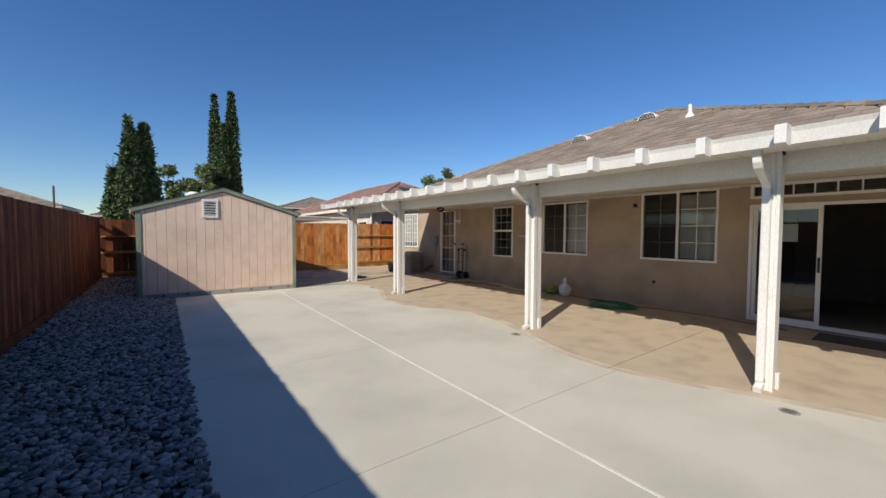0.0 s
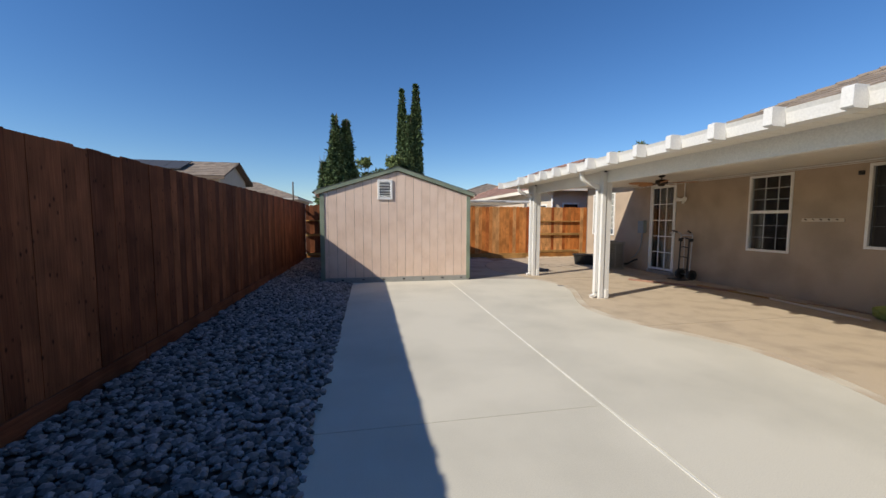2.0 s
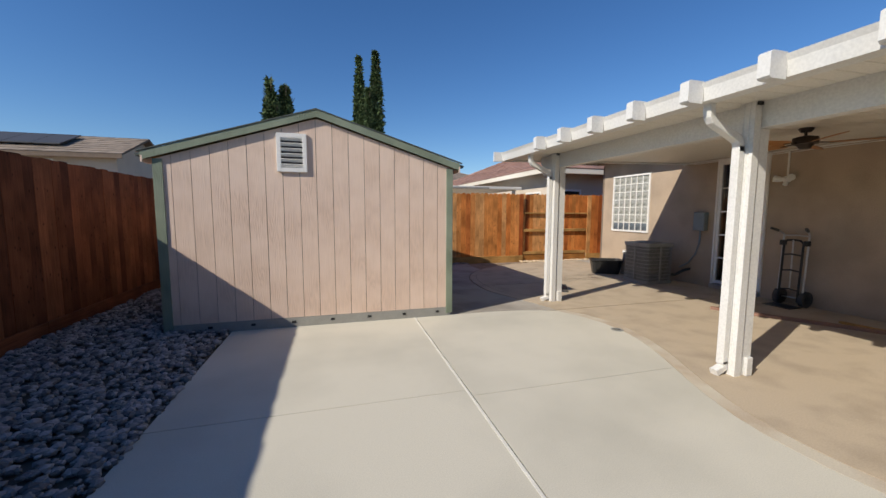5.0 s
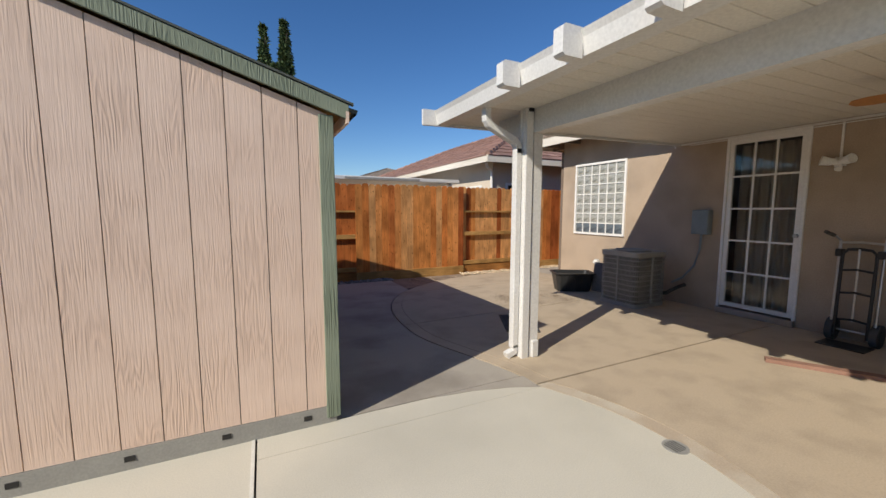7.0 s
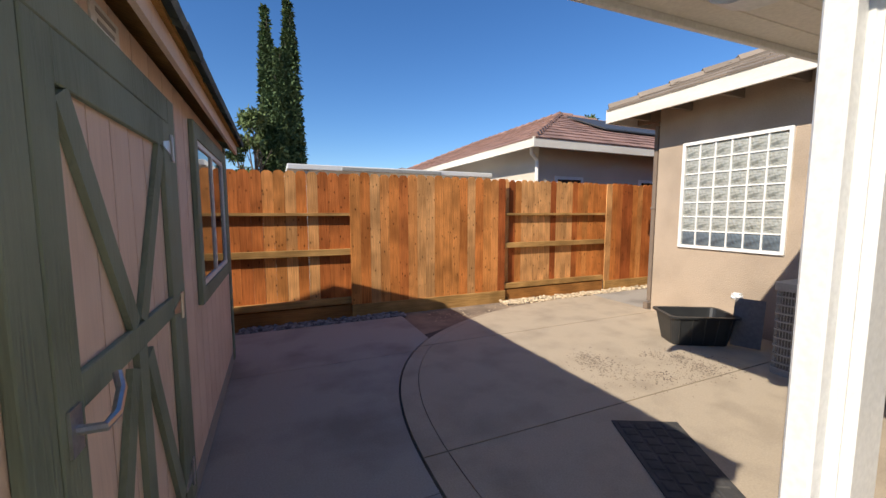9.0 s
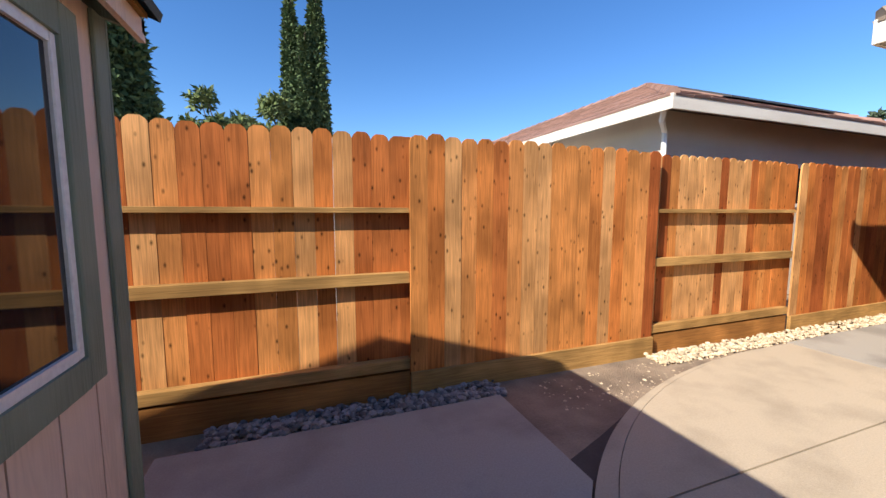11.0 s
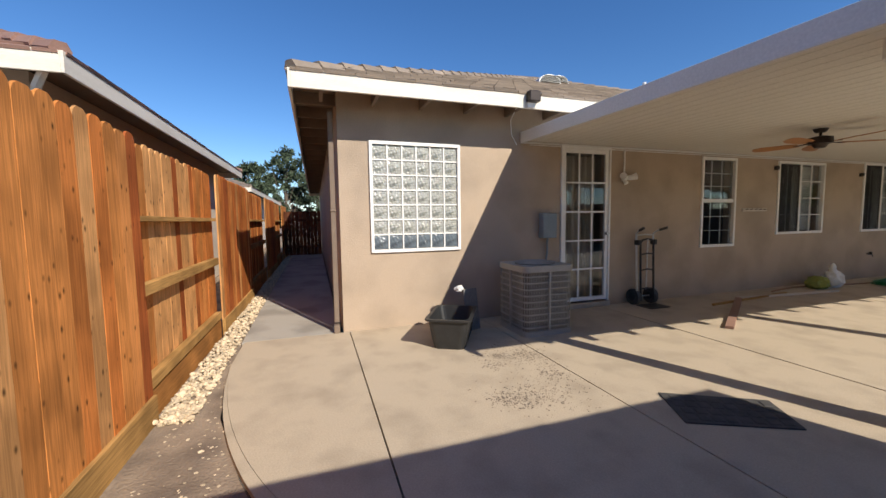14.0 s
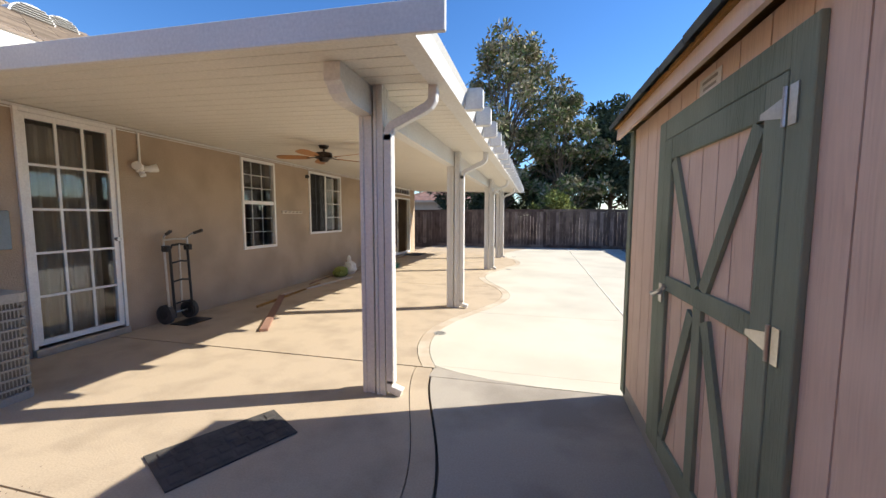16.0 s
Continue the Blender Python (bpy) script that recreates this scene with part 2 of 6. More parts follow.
M_CYP = material("cypress_foliage", (0.10, 0.145, 0.06), (0.055, 0.085, 0.04), 1.0, 9, 0.9, 0, isle=0.5, spec=0.2)
M_LEAF = material("leaf_green", (0.15, 0.19, 0.07), (0.085, 0.12, 0.045), 0.8, 9, 0.8, 0, isle=0.5, spec=0.25)
M_LEAF2 = material("dry_leaf", (0.33, 0.30, 0.19), (0.22, 0.19, 0.12), 0.8, 9, 0.8, 0, isle=0.5, spec=0.25)
M_LEAF3 = material("dark_leaf", (0.075, 0.10, 0.06), (0.045, 0.065, 0.04), 0.8, 9, 0.85, 0, isle=0.5, spec=0.2)
M_YELLOW = material("yellow_green_leaf", (0.22, 0.24, 0.06), (0.13, 0.16, 0.04), 0.8, 9, 0.8, 0, isle=0.4, spec=0.25)
M_CEDAR = wood("new_cedar", [(0.62, 0.25, 0.075), (0.45, 0.135, 0.036), (0.56, 0.195, 0.05), (0.66, 0.33, 0.125), (0.48, 0.15, 0.04), (0.60, 0.235, 0.065), (0.37, 0.10, 0.028), (0.54, 0.18, 0.045), (0.68, 0.33, 0.12), (0.50, 0.16, 0.042)])
M_KICK = wood("fresh_kick_board", [(0.46, 0.26, 0.09), (0.50, 0.28, 0.10)], knots=False, grain=(1.5, 42, 42))
M_CEDAR_LONG = wood("long_cedar", [(0.43, 0.19, 0.055), (0.48, 0.22, 0.065)], knots=False, grain=(1.5, 42, 42))
M_STAINED_LONG = wood("long_stained_redwood", [(0.17, 0.062, 0.030), (0.22, 0.085, 0.040)], knots=False, grain=(42, 1.5, 42))
M_STAINED = wood("stained_redwood", [(0.15, 0.055, 0.026), (0.20, 0.072, 0.033), (0.12, 0.044, 0.022), (0.22, 0.085, 0.040), (0.17, 0.06, 0.028)])
M_OLDWOOD = wood("weathered_grey_board", [(0.20, 0.155, 0.125), (0.15, 0.115, 0.095), (0.24, 0.19, 0.16), (0.13, 0.095, 0.08), (0.20, 0.12, 0.09)])
M_GLASS = glass("window_glass", (0.82, 0.86, 0.86))
M_BLOCK = material("block_glass", (0.64, 0.65, 0.59), (0.33, 0.345, 0.31), 26, 60, 0.1, 0.8, stain=1.0, stretch=(1, 0.45, 1.7), dist=0.006, edge=(0.44, 0.62))
M_BLOCK_DARK = material("dark_block_glass", (0.14, 0.17, 0.19), (0.07, 0.085, 0.10), 14, 60, 0.1, 0.6, stain=1.0, stretch=(1, 0.5, 1.5), dist=0.006)
M_FASCIA = material("cream_fascia_paint", (0.72, 0.67, 0.58), (0.55, 0.49, 0.40), 2.5, 60, 0.6, 0.1, stain=0.5, stretch=(0.4, 0.4, 3))
M_BLOCK.node_tree.nodes["Principled BSDF"].inputs["Transmission Weight"].default_value = 0.45

# ---- small tools ----
ORIGIN = {}


def part(name, bm, mat, parent=None, label="", smooth=False):
    """Links a bmesh, built in world places, as one mesh object under a thing or a part."""
    base = ORIGIN.get(parent, Vector((0, 0, 0))) if parent else Vector((0, 0, 0))
    me = bpy.data.meshes.new(name)
    bmesh.ops.recalc_face_normals(bm, faces=bm.faces)
    bmesh.ops.translate(bm, verts=bm.verts, vec=-base)
    bm.to_mesh(me)
    bm.free()
    me.materials.append(mat)
    if smooth:
        for p in me.polygons:
            p.use_smooth = True
    ob = new(name, me)
    if parent:
        ob.parent = parent
    ORIGIN[ob] = base
    if label:
        tagged(ob, label)
    return ob


def thing(name, at, label, category, group="", kind=""):
    ob = new(name)
    ob.location = at
    ob.empty_display_size = 0.1
    ORIGIN[ob] = Vector(at)
    return tagged(ob, label, category, group, kind)


def box(bm, x0, y0, z0, x1, y1, z1, bev=0.0):
    """A box, its upright and flat edges chamfered by bev."""
    m = Matrix.Translation(((x0 + x1) / 2, (y0 + y1) / 2, (z0 + z1) / 2)) @ Matrix.Diagonal((abs(x1 - x0), abs(y1 - y0), abs(z1 - z0), 1))
    r = bmesh.ops.create_cube(bm, size=1.0, matrix=m)
    if bev:
        es = list({e for v in r["verts"] for e in v.link_edges})
        bmesh.ops.bevel(bm, geom=es, offset=bev, segments=1, affect='EDGES')
    return r


def bar(bm, a, b, w, d, up=(0, 0, 1)):
    """A rectangular bar from a to b, w wide across, d deep along up."""
    a, b = Vector(a), Vector(b)
    z = (b - a).normalized()
    x = z.cross(Vector(up)).normalized()
    y = z.cross(x)
    vs = [bm.verts.new(p + x * sx * w / 2 + y * sy * d / 2) for p in (a, b) for sx, sy in ((-1, -1), (1, -1), (1, 1), (-1, 1))]
    for q in ((0, 1, 2, 3), (4, 5, 6, 7), (0, 1, 5, 4), (1, 2, 6, 5), (2, 3, 7, 6), (3, 0, 4, 7)):
        bm.faces.new([vs[i] for i in q])


def tube(bm, pts, r, n=8, r1=None):
    """A round tube along points, tapering to r1."""
    pts = [Vector(p) for p in pts]
    rings = []
    for i, p in enumerate(pts):
        d = (pts[min(i + 1, len(pts) - 1)] - pts[max(i - 1, 0)]).normalized()
        s = Vector((0, 0, 1)) if abs(d.z) < 0.9 else Vector((1, 0, 0))
        x = d.cross(s).normalized()
        y = d.cross(x)
        rr = r if r1 is None else r + (r1 - r) * i / (len(pts) - 1)
        rings.append([bm.verts.new(p + x * rr * math.cos(2 * math.pi * k / n) + y * rr * math.sin(2 * math.pi * k / n)) for k in range(n)])
    for a, b in zip(rings, rings[1:]):
        for k in range(n):
            bm.faces.new((a[k], a[(k + 1) % n], b[(k + 1) % n], b[k]))
    bm.faces.new(rings[0])
    bm.faces.new(rings[-1][::-1])


def prism(bm, outline, z0, z1):
    """A flat outline (x, y) raised from z0 to z1."""
    lo = [bm.verts.new((x, y, z0)) for x, y in outline]
    hi = [bm.verts.new((x, y, z1)) for x, y in outline]
    bm.faces.new(lo[::-1])
    bm.faces.new(hi)
    for i in range(len(lo)):
        j = (i + 1) % len(lo)
        bm.faces.new((lo[i], lo[j], hi[j], hi[i]))


def slab(outline_x, bm, x0, x1):
    """An outline (y, z) pushed from x0 to x1."""
    a = [bm.verts.new((x0, y, z)) for y, z in outline_x]
    b = [bm.verts.new((x1, y, z)) for y, z in outline_x]
    bm.faces.new(a)
    bm.faces.new(b[::-1])
    for i in range(len(a)):
        j = (i + 1) % len(a)
        bm.faces.new((a[i], a[j], b[j], b[i]))


def slab_y(outline, bm, y0, y1):
    """An outline (x, z) pushed from y0 to y1."""
    a = [bm.verts.new((x, y0, z)) for x, z in outline]
    b = [bm.verts.new((x, y1, z)) for x, z in outline]
    bm.faces.new(a)
    bm.faces.new(b[::-1])
    for i in range(len(a)):
        j = (i + 1) % len(a)
        bm.faces.new((a[i], a[j], b[j], b[i]))


def one_box(name, c, mat, parent, label="", bev=0.0):
    bm = bmesh.new()
    box(bm, *c, bev)
    return part(name, bm, mat, parent, label)


def raw_mesh(name, verts, faces, mat, parent=None):
    me = bpy.data.meshes.new(name)
    me.from_pydata(verts, [], faces)
    me.materials.append(mat)
    ob = new(name, me)
    if parent:
        ob.parent = parent
    ORIGIN[ob] = Vector((0, 0, 0))
    return ob


# ---- ground ----
bm = bmesh.new()
bmesh.ops.create_grid(bm, x_segments=8, y_segments=8, size=1500, matrix=Matrix.Translation((0, 0, -0.09)))
tagged(part("ground", bm, M_DIRT), "dry brown bare soil ground", "ground", kind="structure")

PEAKS_Y = (-6.0, -2.0, 0.8, 3.5, 6.25, 8.45, 10.9)
PEAKS_P = (6, 5, 4, 3, 2, 1, 0)


def deck_edge(y):
    """The wavy line between the pale deck and the tan patio."""
    if y > 10.9:
        return 5.08 - 0.24 * ((y - 10.9) / 0.9) ** 2
    return 4.72 + 0.36 * math.cos(math.pi * float(np.interp(y, PEAKS_Y, PEAKS_P)))


def patio_edge(th):
    """The rounded outer edge of the old patio, th from 0 to a quarter turn."""
    return 8.9 - 4.5 * math.cos(th) ** 0.8, 13.6 + 3.3 * math.sin(th) ** 0.8


def patio_edge_x(y):
    if y < 13.6:
        s = (y - 11.8) / 1.8
        return 4.84 - 0.44 * s * s * (3 - 2 * s)
    s = min(1.0, max(0.0, (y - 13.6) / 3.3)) ** 1.25
    return 8.9 - 4.50 * math.cos(math.asin(s)) ** 0.8


G = 0.006


def deck_left(y):
    return 0.36 + 0.012 * (y - 4)


def joint_x(y):
    """The long joint, slightly out of square with the house."""
    return 2.595 + 0.0135 * (y - 2.5)


pavement = tagged(part("pavement", (lambda b: (box(b, 0.50, -2.6, -0.085, 8.75, 12.0, -0.03), box(b, 3.3, 12.0, -0.085, 8.75, 16.7, -0.031), b)[2])(bmesh.new()), M_GAP), "broom-finished concrete paving in pale and tan panels", "pavement", kind="structure")


def panel(outline, mat, name="concrete_panel"):
    bm = bmesh.new()
    prism(bm, outline, -0.08, 0.0)
    return part(name, bm, mat, pavement)


def sweep_y(y0, y1, n=24):
    return [y0 + (y1 - y0) * i / n for i in range(n + 1)]


# pale deck: a strip by the gravel and a wavy strip by the patio
for y0, y1 in ((-2.6, 3.2), (3.2, 5.66), (5.66, 9.8), (9.8, 12.03)):
    panel([(deck_left(y0), y0 + G / 2), (joint_x(y0) - 0.016, y0 + G / 2), (joint_x(y1) - 0.016, y1 - G / 2), (deck_left(y1), y1 - G / 2)], M_NEW)
for y0, y1 in ((-2.6, 3.2), (3.2, 9.7), (9.7, 11.8)):
    panel([(joint_x(y0) + 0.016, y0 + G / 2)] + [(deck_edge(y) - 0.004, y) for y in sweep_y(y0 + G / 2, y1 - G / 2)] + [(joint_x(y1) + 0.016, y1 - G / 2)], M_NEW)
panel([(joint_x(11.8) + 0.016, 11.8), (4.83, 11.8), (4.6, 11.9), (4.3, 11.98), (3.9, 12.03), (joint_x(12.03) + 0.016, 12.03)], M_NEW)
bm = bmesh.new()
prism(bm, [(joint_x(-2.6) - 0.0155, -2.6), (joint_x(-2.6) + 0.004, -2.6), (joint_x(12.03) + 0.004, 12.03), (joint_x(12.03) - 0.0155, 12.03)], -0.08, 0.004)
part("expansion_joint", bm, M_JOINT, pavement, "white vinyl expansion strip")
panel([(3.9, 12.036), (4.3, 11.986), (4.6, 11.906), (4.835, 11.806), (4.835, 12.036)], M_GREY)
# tan patio
for y0, y1 in ((-2.6, 3.3), (3.3, 7.6), (7.6, 11.85)):
    panel([(deck_edge(y) + 0.14, y) for y in sweep_y(y0 + G, y1 - G)] + [(8.755, y1 - G), (8.755, y0 + G)], M_OLD)
    panel([(deck_edge(y) + 0.004, y) for y in sweep_y(y0 + G, y1 - G)] + [(deck_edge(y) + 0.132, y) for y in sweep_y(y1 - G, y0 + G)], M_BAND, "border_band")
for y0, y1 in ((11.86, 13.9), (13.9, 15.68), (15.68, 16.88)):
    a, b = y0 + G, y1 - G
    panel([(patio_edge_x(y) + 0.17, y) for y in sweep_y(a, b)] + [(8.755, b), (8.755, a)], M_OLD)
    panel([(patio_edge_x(y) + 0.01, y) for y in sweep_y(a, b)] + [(patio_edge_x(y) + 0.163, y) for y in sweep_y(b, a)], M_OLD, "border_band")
panel([(8.765, 15.8), (8.765, 16.9), (22.0, 16.98), (22.0, 15.8)], M_GREY)
for y0, y1 in ((12.04, 13.6), (13.6, 15.57), (15.57, 16.92)):
    a, b = y0 + G / 2, y1 - G / 2
    panel([(3.0, a)] + [(min(patio_edge_x(y), 5.25) - 0.01, y) for y in sweep_y(a, b)] + [(3.0, b)], M_GREY)


def stones(name, count, place, size, mat, label, category="gravel", flat=0.6):
    """Loose stones: squashed, dented twenty-faced lumps."""
    bm = bmesh.new()
    bmesh.ops.create_icosphere(bm, subdivisions=1, radius=1.0)
    bm.verts.ensure_lookup_table()
    ico = np.array([v.co[:] for v in bm.verts])
    fac = np.array([[v.index for v in f.verts] for f in bm.faces])
    bm.free()
    r = np.random.default_rng(len(name) * 17 + count)
    vs, fs = [], []
    for i in range(count):
        x, y, z = place(r)
        s = size * (0.55 + 0.9 * r.random() ** 1.6)
        a = r.random() * 6.283
        v = ico * (1 + 0.22 * (r.random((len(ico), 1)) - 0.5)) * (s, s * (0.6 + 0.35 * r.random()), s * flat)
        t = 0.5 * (r.random() - 0.5)
        v = np.stack([v[:, 0], v[:, 1] * math.cos(t) - v[:, 2] * math.sin(t), v[:, 1] * math.sin(t) + v[:, 2] * math.cos(t)], 1)
        v = np.stack([v[:, 0] * math.cos(a) - v[:, 1] * math.sin(a) + x, v[:, 0] * math.sin(a) + v[:, 1] * math.cos(a) + y, v[:, 2] + z], 1)
        vs.append(v)
        fs.append(fac + len(ico) * i)
    ob = raw_mesh(name, np.concatenate(vs).tolist(), np.concatenate(fs).tolist(), mat)
    return tagged(ob, label, category, kind="stuff")


FENCE_X = -1.35


def bed(x, y):
    """Height of the stone bed, banked up towards the fence."""
    return 0.0 + 0.10 * max(0.0, min(1.0, (0.44 - x) / 1.2)) + 0.015 * noise.noise((x * 2, y * 2, 0))


bm = bmesh.new()
nx, ny = 10, 60
grid = [[bm.verts.new((FENCE_X - 0.05 + (0.445 - FENCE_X + 0.05) * i / nx, -2.6 + 19.8 * j / ny, bed(FENCE_X + (0.445 - FENCE_X) * i / nx, -2.6 + 19.8 * j / ny) - 0.02)) for i in range(nx + 1)] for j in range(ny + 1)]
for j in range(ny):
    for i in range(nx):
        bm.faces.new((grid[j][i], grid[j][i + 1], grid[j + 1][i + 1], grid[j + 1][i]))
tagged(part("gravel_bed", bm, M_GAP), "dark soil under grey river stones", "gravel", kind="structure")


def in_side_bed(r):
    x, y = FENCE_X + 0.03 + (0.40 - FENCE_X) * r.random(), -2.0 + 14.3 * r.random()
    return x, y, bed(x, y) + 0.012 * r.random()


def in_shed_gap(r):
    x, y = FENCE_X + 0.03 + 1.05 * r.random(), 12.2 + 4.9 * r.random()
    return x, y, bed(x, y) + 0.01 * r.random()


stones("river_stones", 17000, in_side_bed, 0.035, M_STONE, "grey smooth river stones in a bed beside the fence")
stones("river_stones", 2000, in_shed_gap, 0.03, M_STONE, "grey river stones between shed and fence")
stones("river_stones", 900, lambda r: (3.2 + 2.1 * r.random() ** 0.9, 16.93 + 0.24 * r.random(), -0.02 + 0.03 * r.random()), 0.028, M_STONE, "grey pebbles along the foot of the fence")
stones("tan_gravel", 3600, lambda r: (7.0 + 13 * r.random() ** 1.3, 16.93 + 0.24 * r.random(), -0.03 + 0.035 * r.random()), 0.022, M_TANSTONE, "pale tan crushed gravel strip along the fence")
stones("soil_crumbs", 500, lambda r: (5.3 + 2.0 * r.random(), 16.3 + 0.85 * r.random(), -0.085 + 0.01 * r.random()), 0.014, M_DIRT, "loose crumbs of soil on bare earth", "soil")
bm = bmesh.new()
prism(bm, [(5.2, 16.1), (5.6, 16.25), (6.2, 16.5), (7.0, 16.76), (8.9, 16.92), (8.9, 17.2), (3.2, 17.2), (3.2, 16.8), (5.2, 16.8)], -0.088, -0.03)
tagged(part("soil_patch", bm, M_DIRT), "bare dry soil between slab and fence", "soil", kind="structure")

# ---- fences ----
def dog_ear(x0, x1, z0, z1, y0, y1, ear=0.035):
    bm = bmesh.new()
    slab_y([(x0, z0), (x1, z0), (x1, z1 - ear * 1.3), (x1 - ear * 0.35, z1 - ear * 0.55), (x1 - ear * 1.1, z1), (x0 + ear * 1.1, z1), (x0 + ear * 0.35, z1 - ear * 0.55), (x0, z1 - ear * 1.3)], bm, y0, y1)
    return bm


FY = 17.19
north = thing("wooden_fence", (4.6, FY, 0), "new orange cedar good-neighbour fence with exposed rails", "fence")
PANEL = 2.44
EDGES = [-2.72, -0.28, 2.16, 4.60, 7.11, 9.33, 11.77, 14.21, 16.65, 19.09, 21.53]
for k in range(10):
    xa, xb = EDGES[k], EDGES[k + 1]
    wide = (xb - xa) / 18
    flush = k % 2 == 1
    xc = max(xa, FENCE_X)
    n = 18
    yb = FY if flush else FY + 0.088
    for i in range(n):
        u0, u1 = xa + i * wide, xa + (i + 1) * wide
        if u0 < FENCE_X - 0.02:
            continue
        jit = rng.uniform(-0.012, 0.012)
        if not flush:
            u0, u1 = u0 - (0.1 if i == 0 else 0), u1 + (0.1 if i == n - 1 else 0)
        part("fence_board", dog_ear(u0 + 0.0005, u1 - 0.0005 - rng.random() ** 4 * 0.004, 0.16, 1.99 + jit, yb + rng.uniform(0, 0.004), yb + 0.018), M_STAINED if k < 2 else M_CEDAR, north)
    if flush:
        one_box("kick_board", (xc, FY - 0.022, -0.06, xb - 0.0, FY + 0.018, 0.165), M_KICK, north, "yellowish pressure-treated kick board", 0.003)
    else:
        for z0, h in ((1.405, 0.04), (0.868, 0.085), (0.185, 0.085)):
            one_box("rail", (xc, FY + 0.019, z0, xb, FY + 0.087, z0 + h), M_KICK, north, "", 0.003)
        one_box("kick_board", (xc, FY + 0.03, -0.06, xb, FY + 0.086, 0.163), M_CEDAR_LONG, north)
    one_box("fence_post", (xb - 0.045, FY + 0.108, -0.08, xb + 0.045, FY + 0.2, 1.85), M_CEDAR, north)

west = thing("wooden_fence", (FENCE_X, 6, 0), "dark red-brown stained fence of upright boards", "fence")
n = 140
for i in range(n):
    y0 = -2.6 + i * 19.75 / n
    y1 = y0 + 19.75 / n
    bm = bmesh.new()
    d = rng.uniform(0, 0.006)
    box(bm, FENCE_X - 0.018 - d, y0 + 0.0003, 0.24, FENCE_X - d, y1 - 0.0003, 2.02 + rng.uniform(-0.008, 0.008))
    part("fence_board", bm, M_STAINED, west)
for k in range(9):
    y0 = -2.6 + k * PANEL
    one_box("kick_board", (FENCE_X - 0.02, y0, -0.05, FENCE_X + 0.022, min(y0 + PANEL - 0.004, 17.15), 0.25), M_STAINED_LONG, west, "", 0.003)
    one_box("fence_post", (FENCE_X - 0.12, y0 - 0.045, -0.08, FENCE_X - 0.026, y0 + 0.045, 1.95), M_STAINED, west)
    for z0 in (0.3, 1.0, 1.75):
        one_box("rail", (FENCE_X - 0.065, y0, z0, FENCE_X - 0.026, y0 + PANEL - 0.004, z0 + 0.085), M_STAINED, west)

BY = -2.62
south = thing("wooden_fence", (5, BY, 0), "weathered grey-brown board fence behind the patio", "fence")
for i in range(122):
    x0 = FENCE_X + i * 0.1415
    d = rng.uniform(0, 0.008)
    bm = bmesh.new()
    box(bm, x0 + 0.002, BY - 0.018 - d, 0.12, x0 + 0.1395 - 0.005 * rng.random(), BY - d, 1.70 + rng.uniform(-0.012, 0.012))
    part("fence_board", bm, M_OLDWOOD, south)
for k in range(7):
    x0 = FENCE_X + k * 2.47
    one_box("cap_rail", (x0, BY - 0.03, 1.64, x0 + 2.466, BY + 0.02, 1.74), M_OLDWOOD, south, "", 0.004)
    one_box("kick_board", (x0, BY - 0.02, -0.08, x0 + 2.466, BY + 0.02, 0.13), M_OLDWOOD, south)
    one_box("fence_post", (x0 - 0.045, BY - 0.12, -0.08, x0 + 0.045, BY - 0.03, 1.75), M_OLDWOOD, south)

# ---- house ----
WX = 8.76
HY0, HY1, HX1 = 0.3, 15.755, 25.0
OPENINGS = {"glass_block": (14.18, 15.385, 0.98, 2.375), "door": (11.675, 12.58, 0.08, 2.445), "w3": (8.885, 9.73, 0.84, 2.40), "w2": (6.375, 7.77, 1.02, 2.40),
            "w1": (3.62, 5.07, 1.01, 2.46), "transom": (0.95, 3.14, 2.20, 2.46), "slider": (0.95, 3.14, 0.03, 2.10)}


def pierced_wall(name, x0, x1, ya, yb, za, zb, holes, mat):
    ys = sorted({ya, yb, *[h[0] for h in holes], *[h[1] for h in holes]})
    zs = sorted({za, zb, *[h[2] for h in holes], *[h[3] for h in holes]})
    solid = lambda i, j: 0 <= i < len(ys) - 1 and 0 <= j < len(zs) - 1 and not any(h[0] <= (ys[i] + ys[i + 1]) / 2 <= h[1] and h[2] <= (zs[j] + zs[j + 1]) / 2 <= h[3] for h in holes)
    bm = bmesh.new()
    quad = lambda *p: bm.faces.new([bm.verts.new(q) for q in p])
    for i in range(len(ys) - 1):
        for j in range(len(zs) - 1):
            if not solid(i, j):
                continue
            a, b, c, d = ys[i], ys[i + 1], zs[j], zs[j + 1]
            for x in (x0, x1):
                quad((x, a, c), (x, b, c), (x, b, d), (x, a, d))
            for di, dj, p, q in ((-1, 0, (a, c), (a, d)), (1, 0, (b, c), (b, d)), (0, -1, (a, c), (b, c)), (0, 1, (a, d), (b, d))):
                if not solid(i + di, j + dj):
                    quad((x0, *p), (x1, *p), (x1, *q), (x0, *q))
    bmesh.ops.remove_doubles(bm, verts=bm.verts, dist=0.0005)
    return tagged(part(name, bm, mat), "tan stucco house wall with windows and doors", "wall", kind="structure")


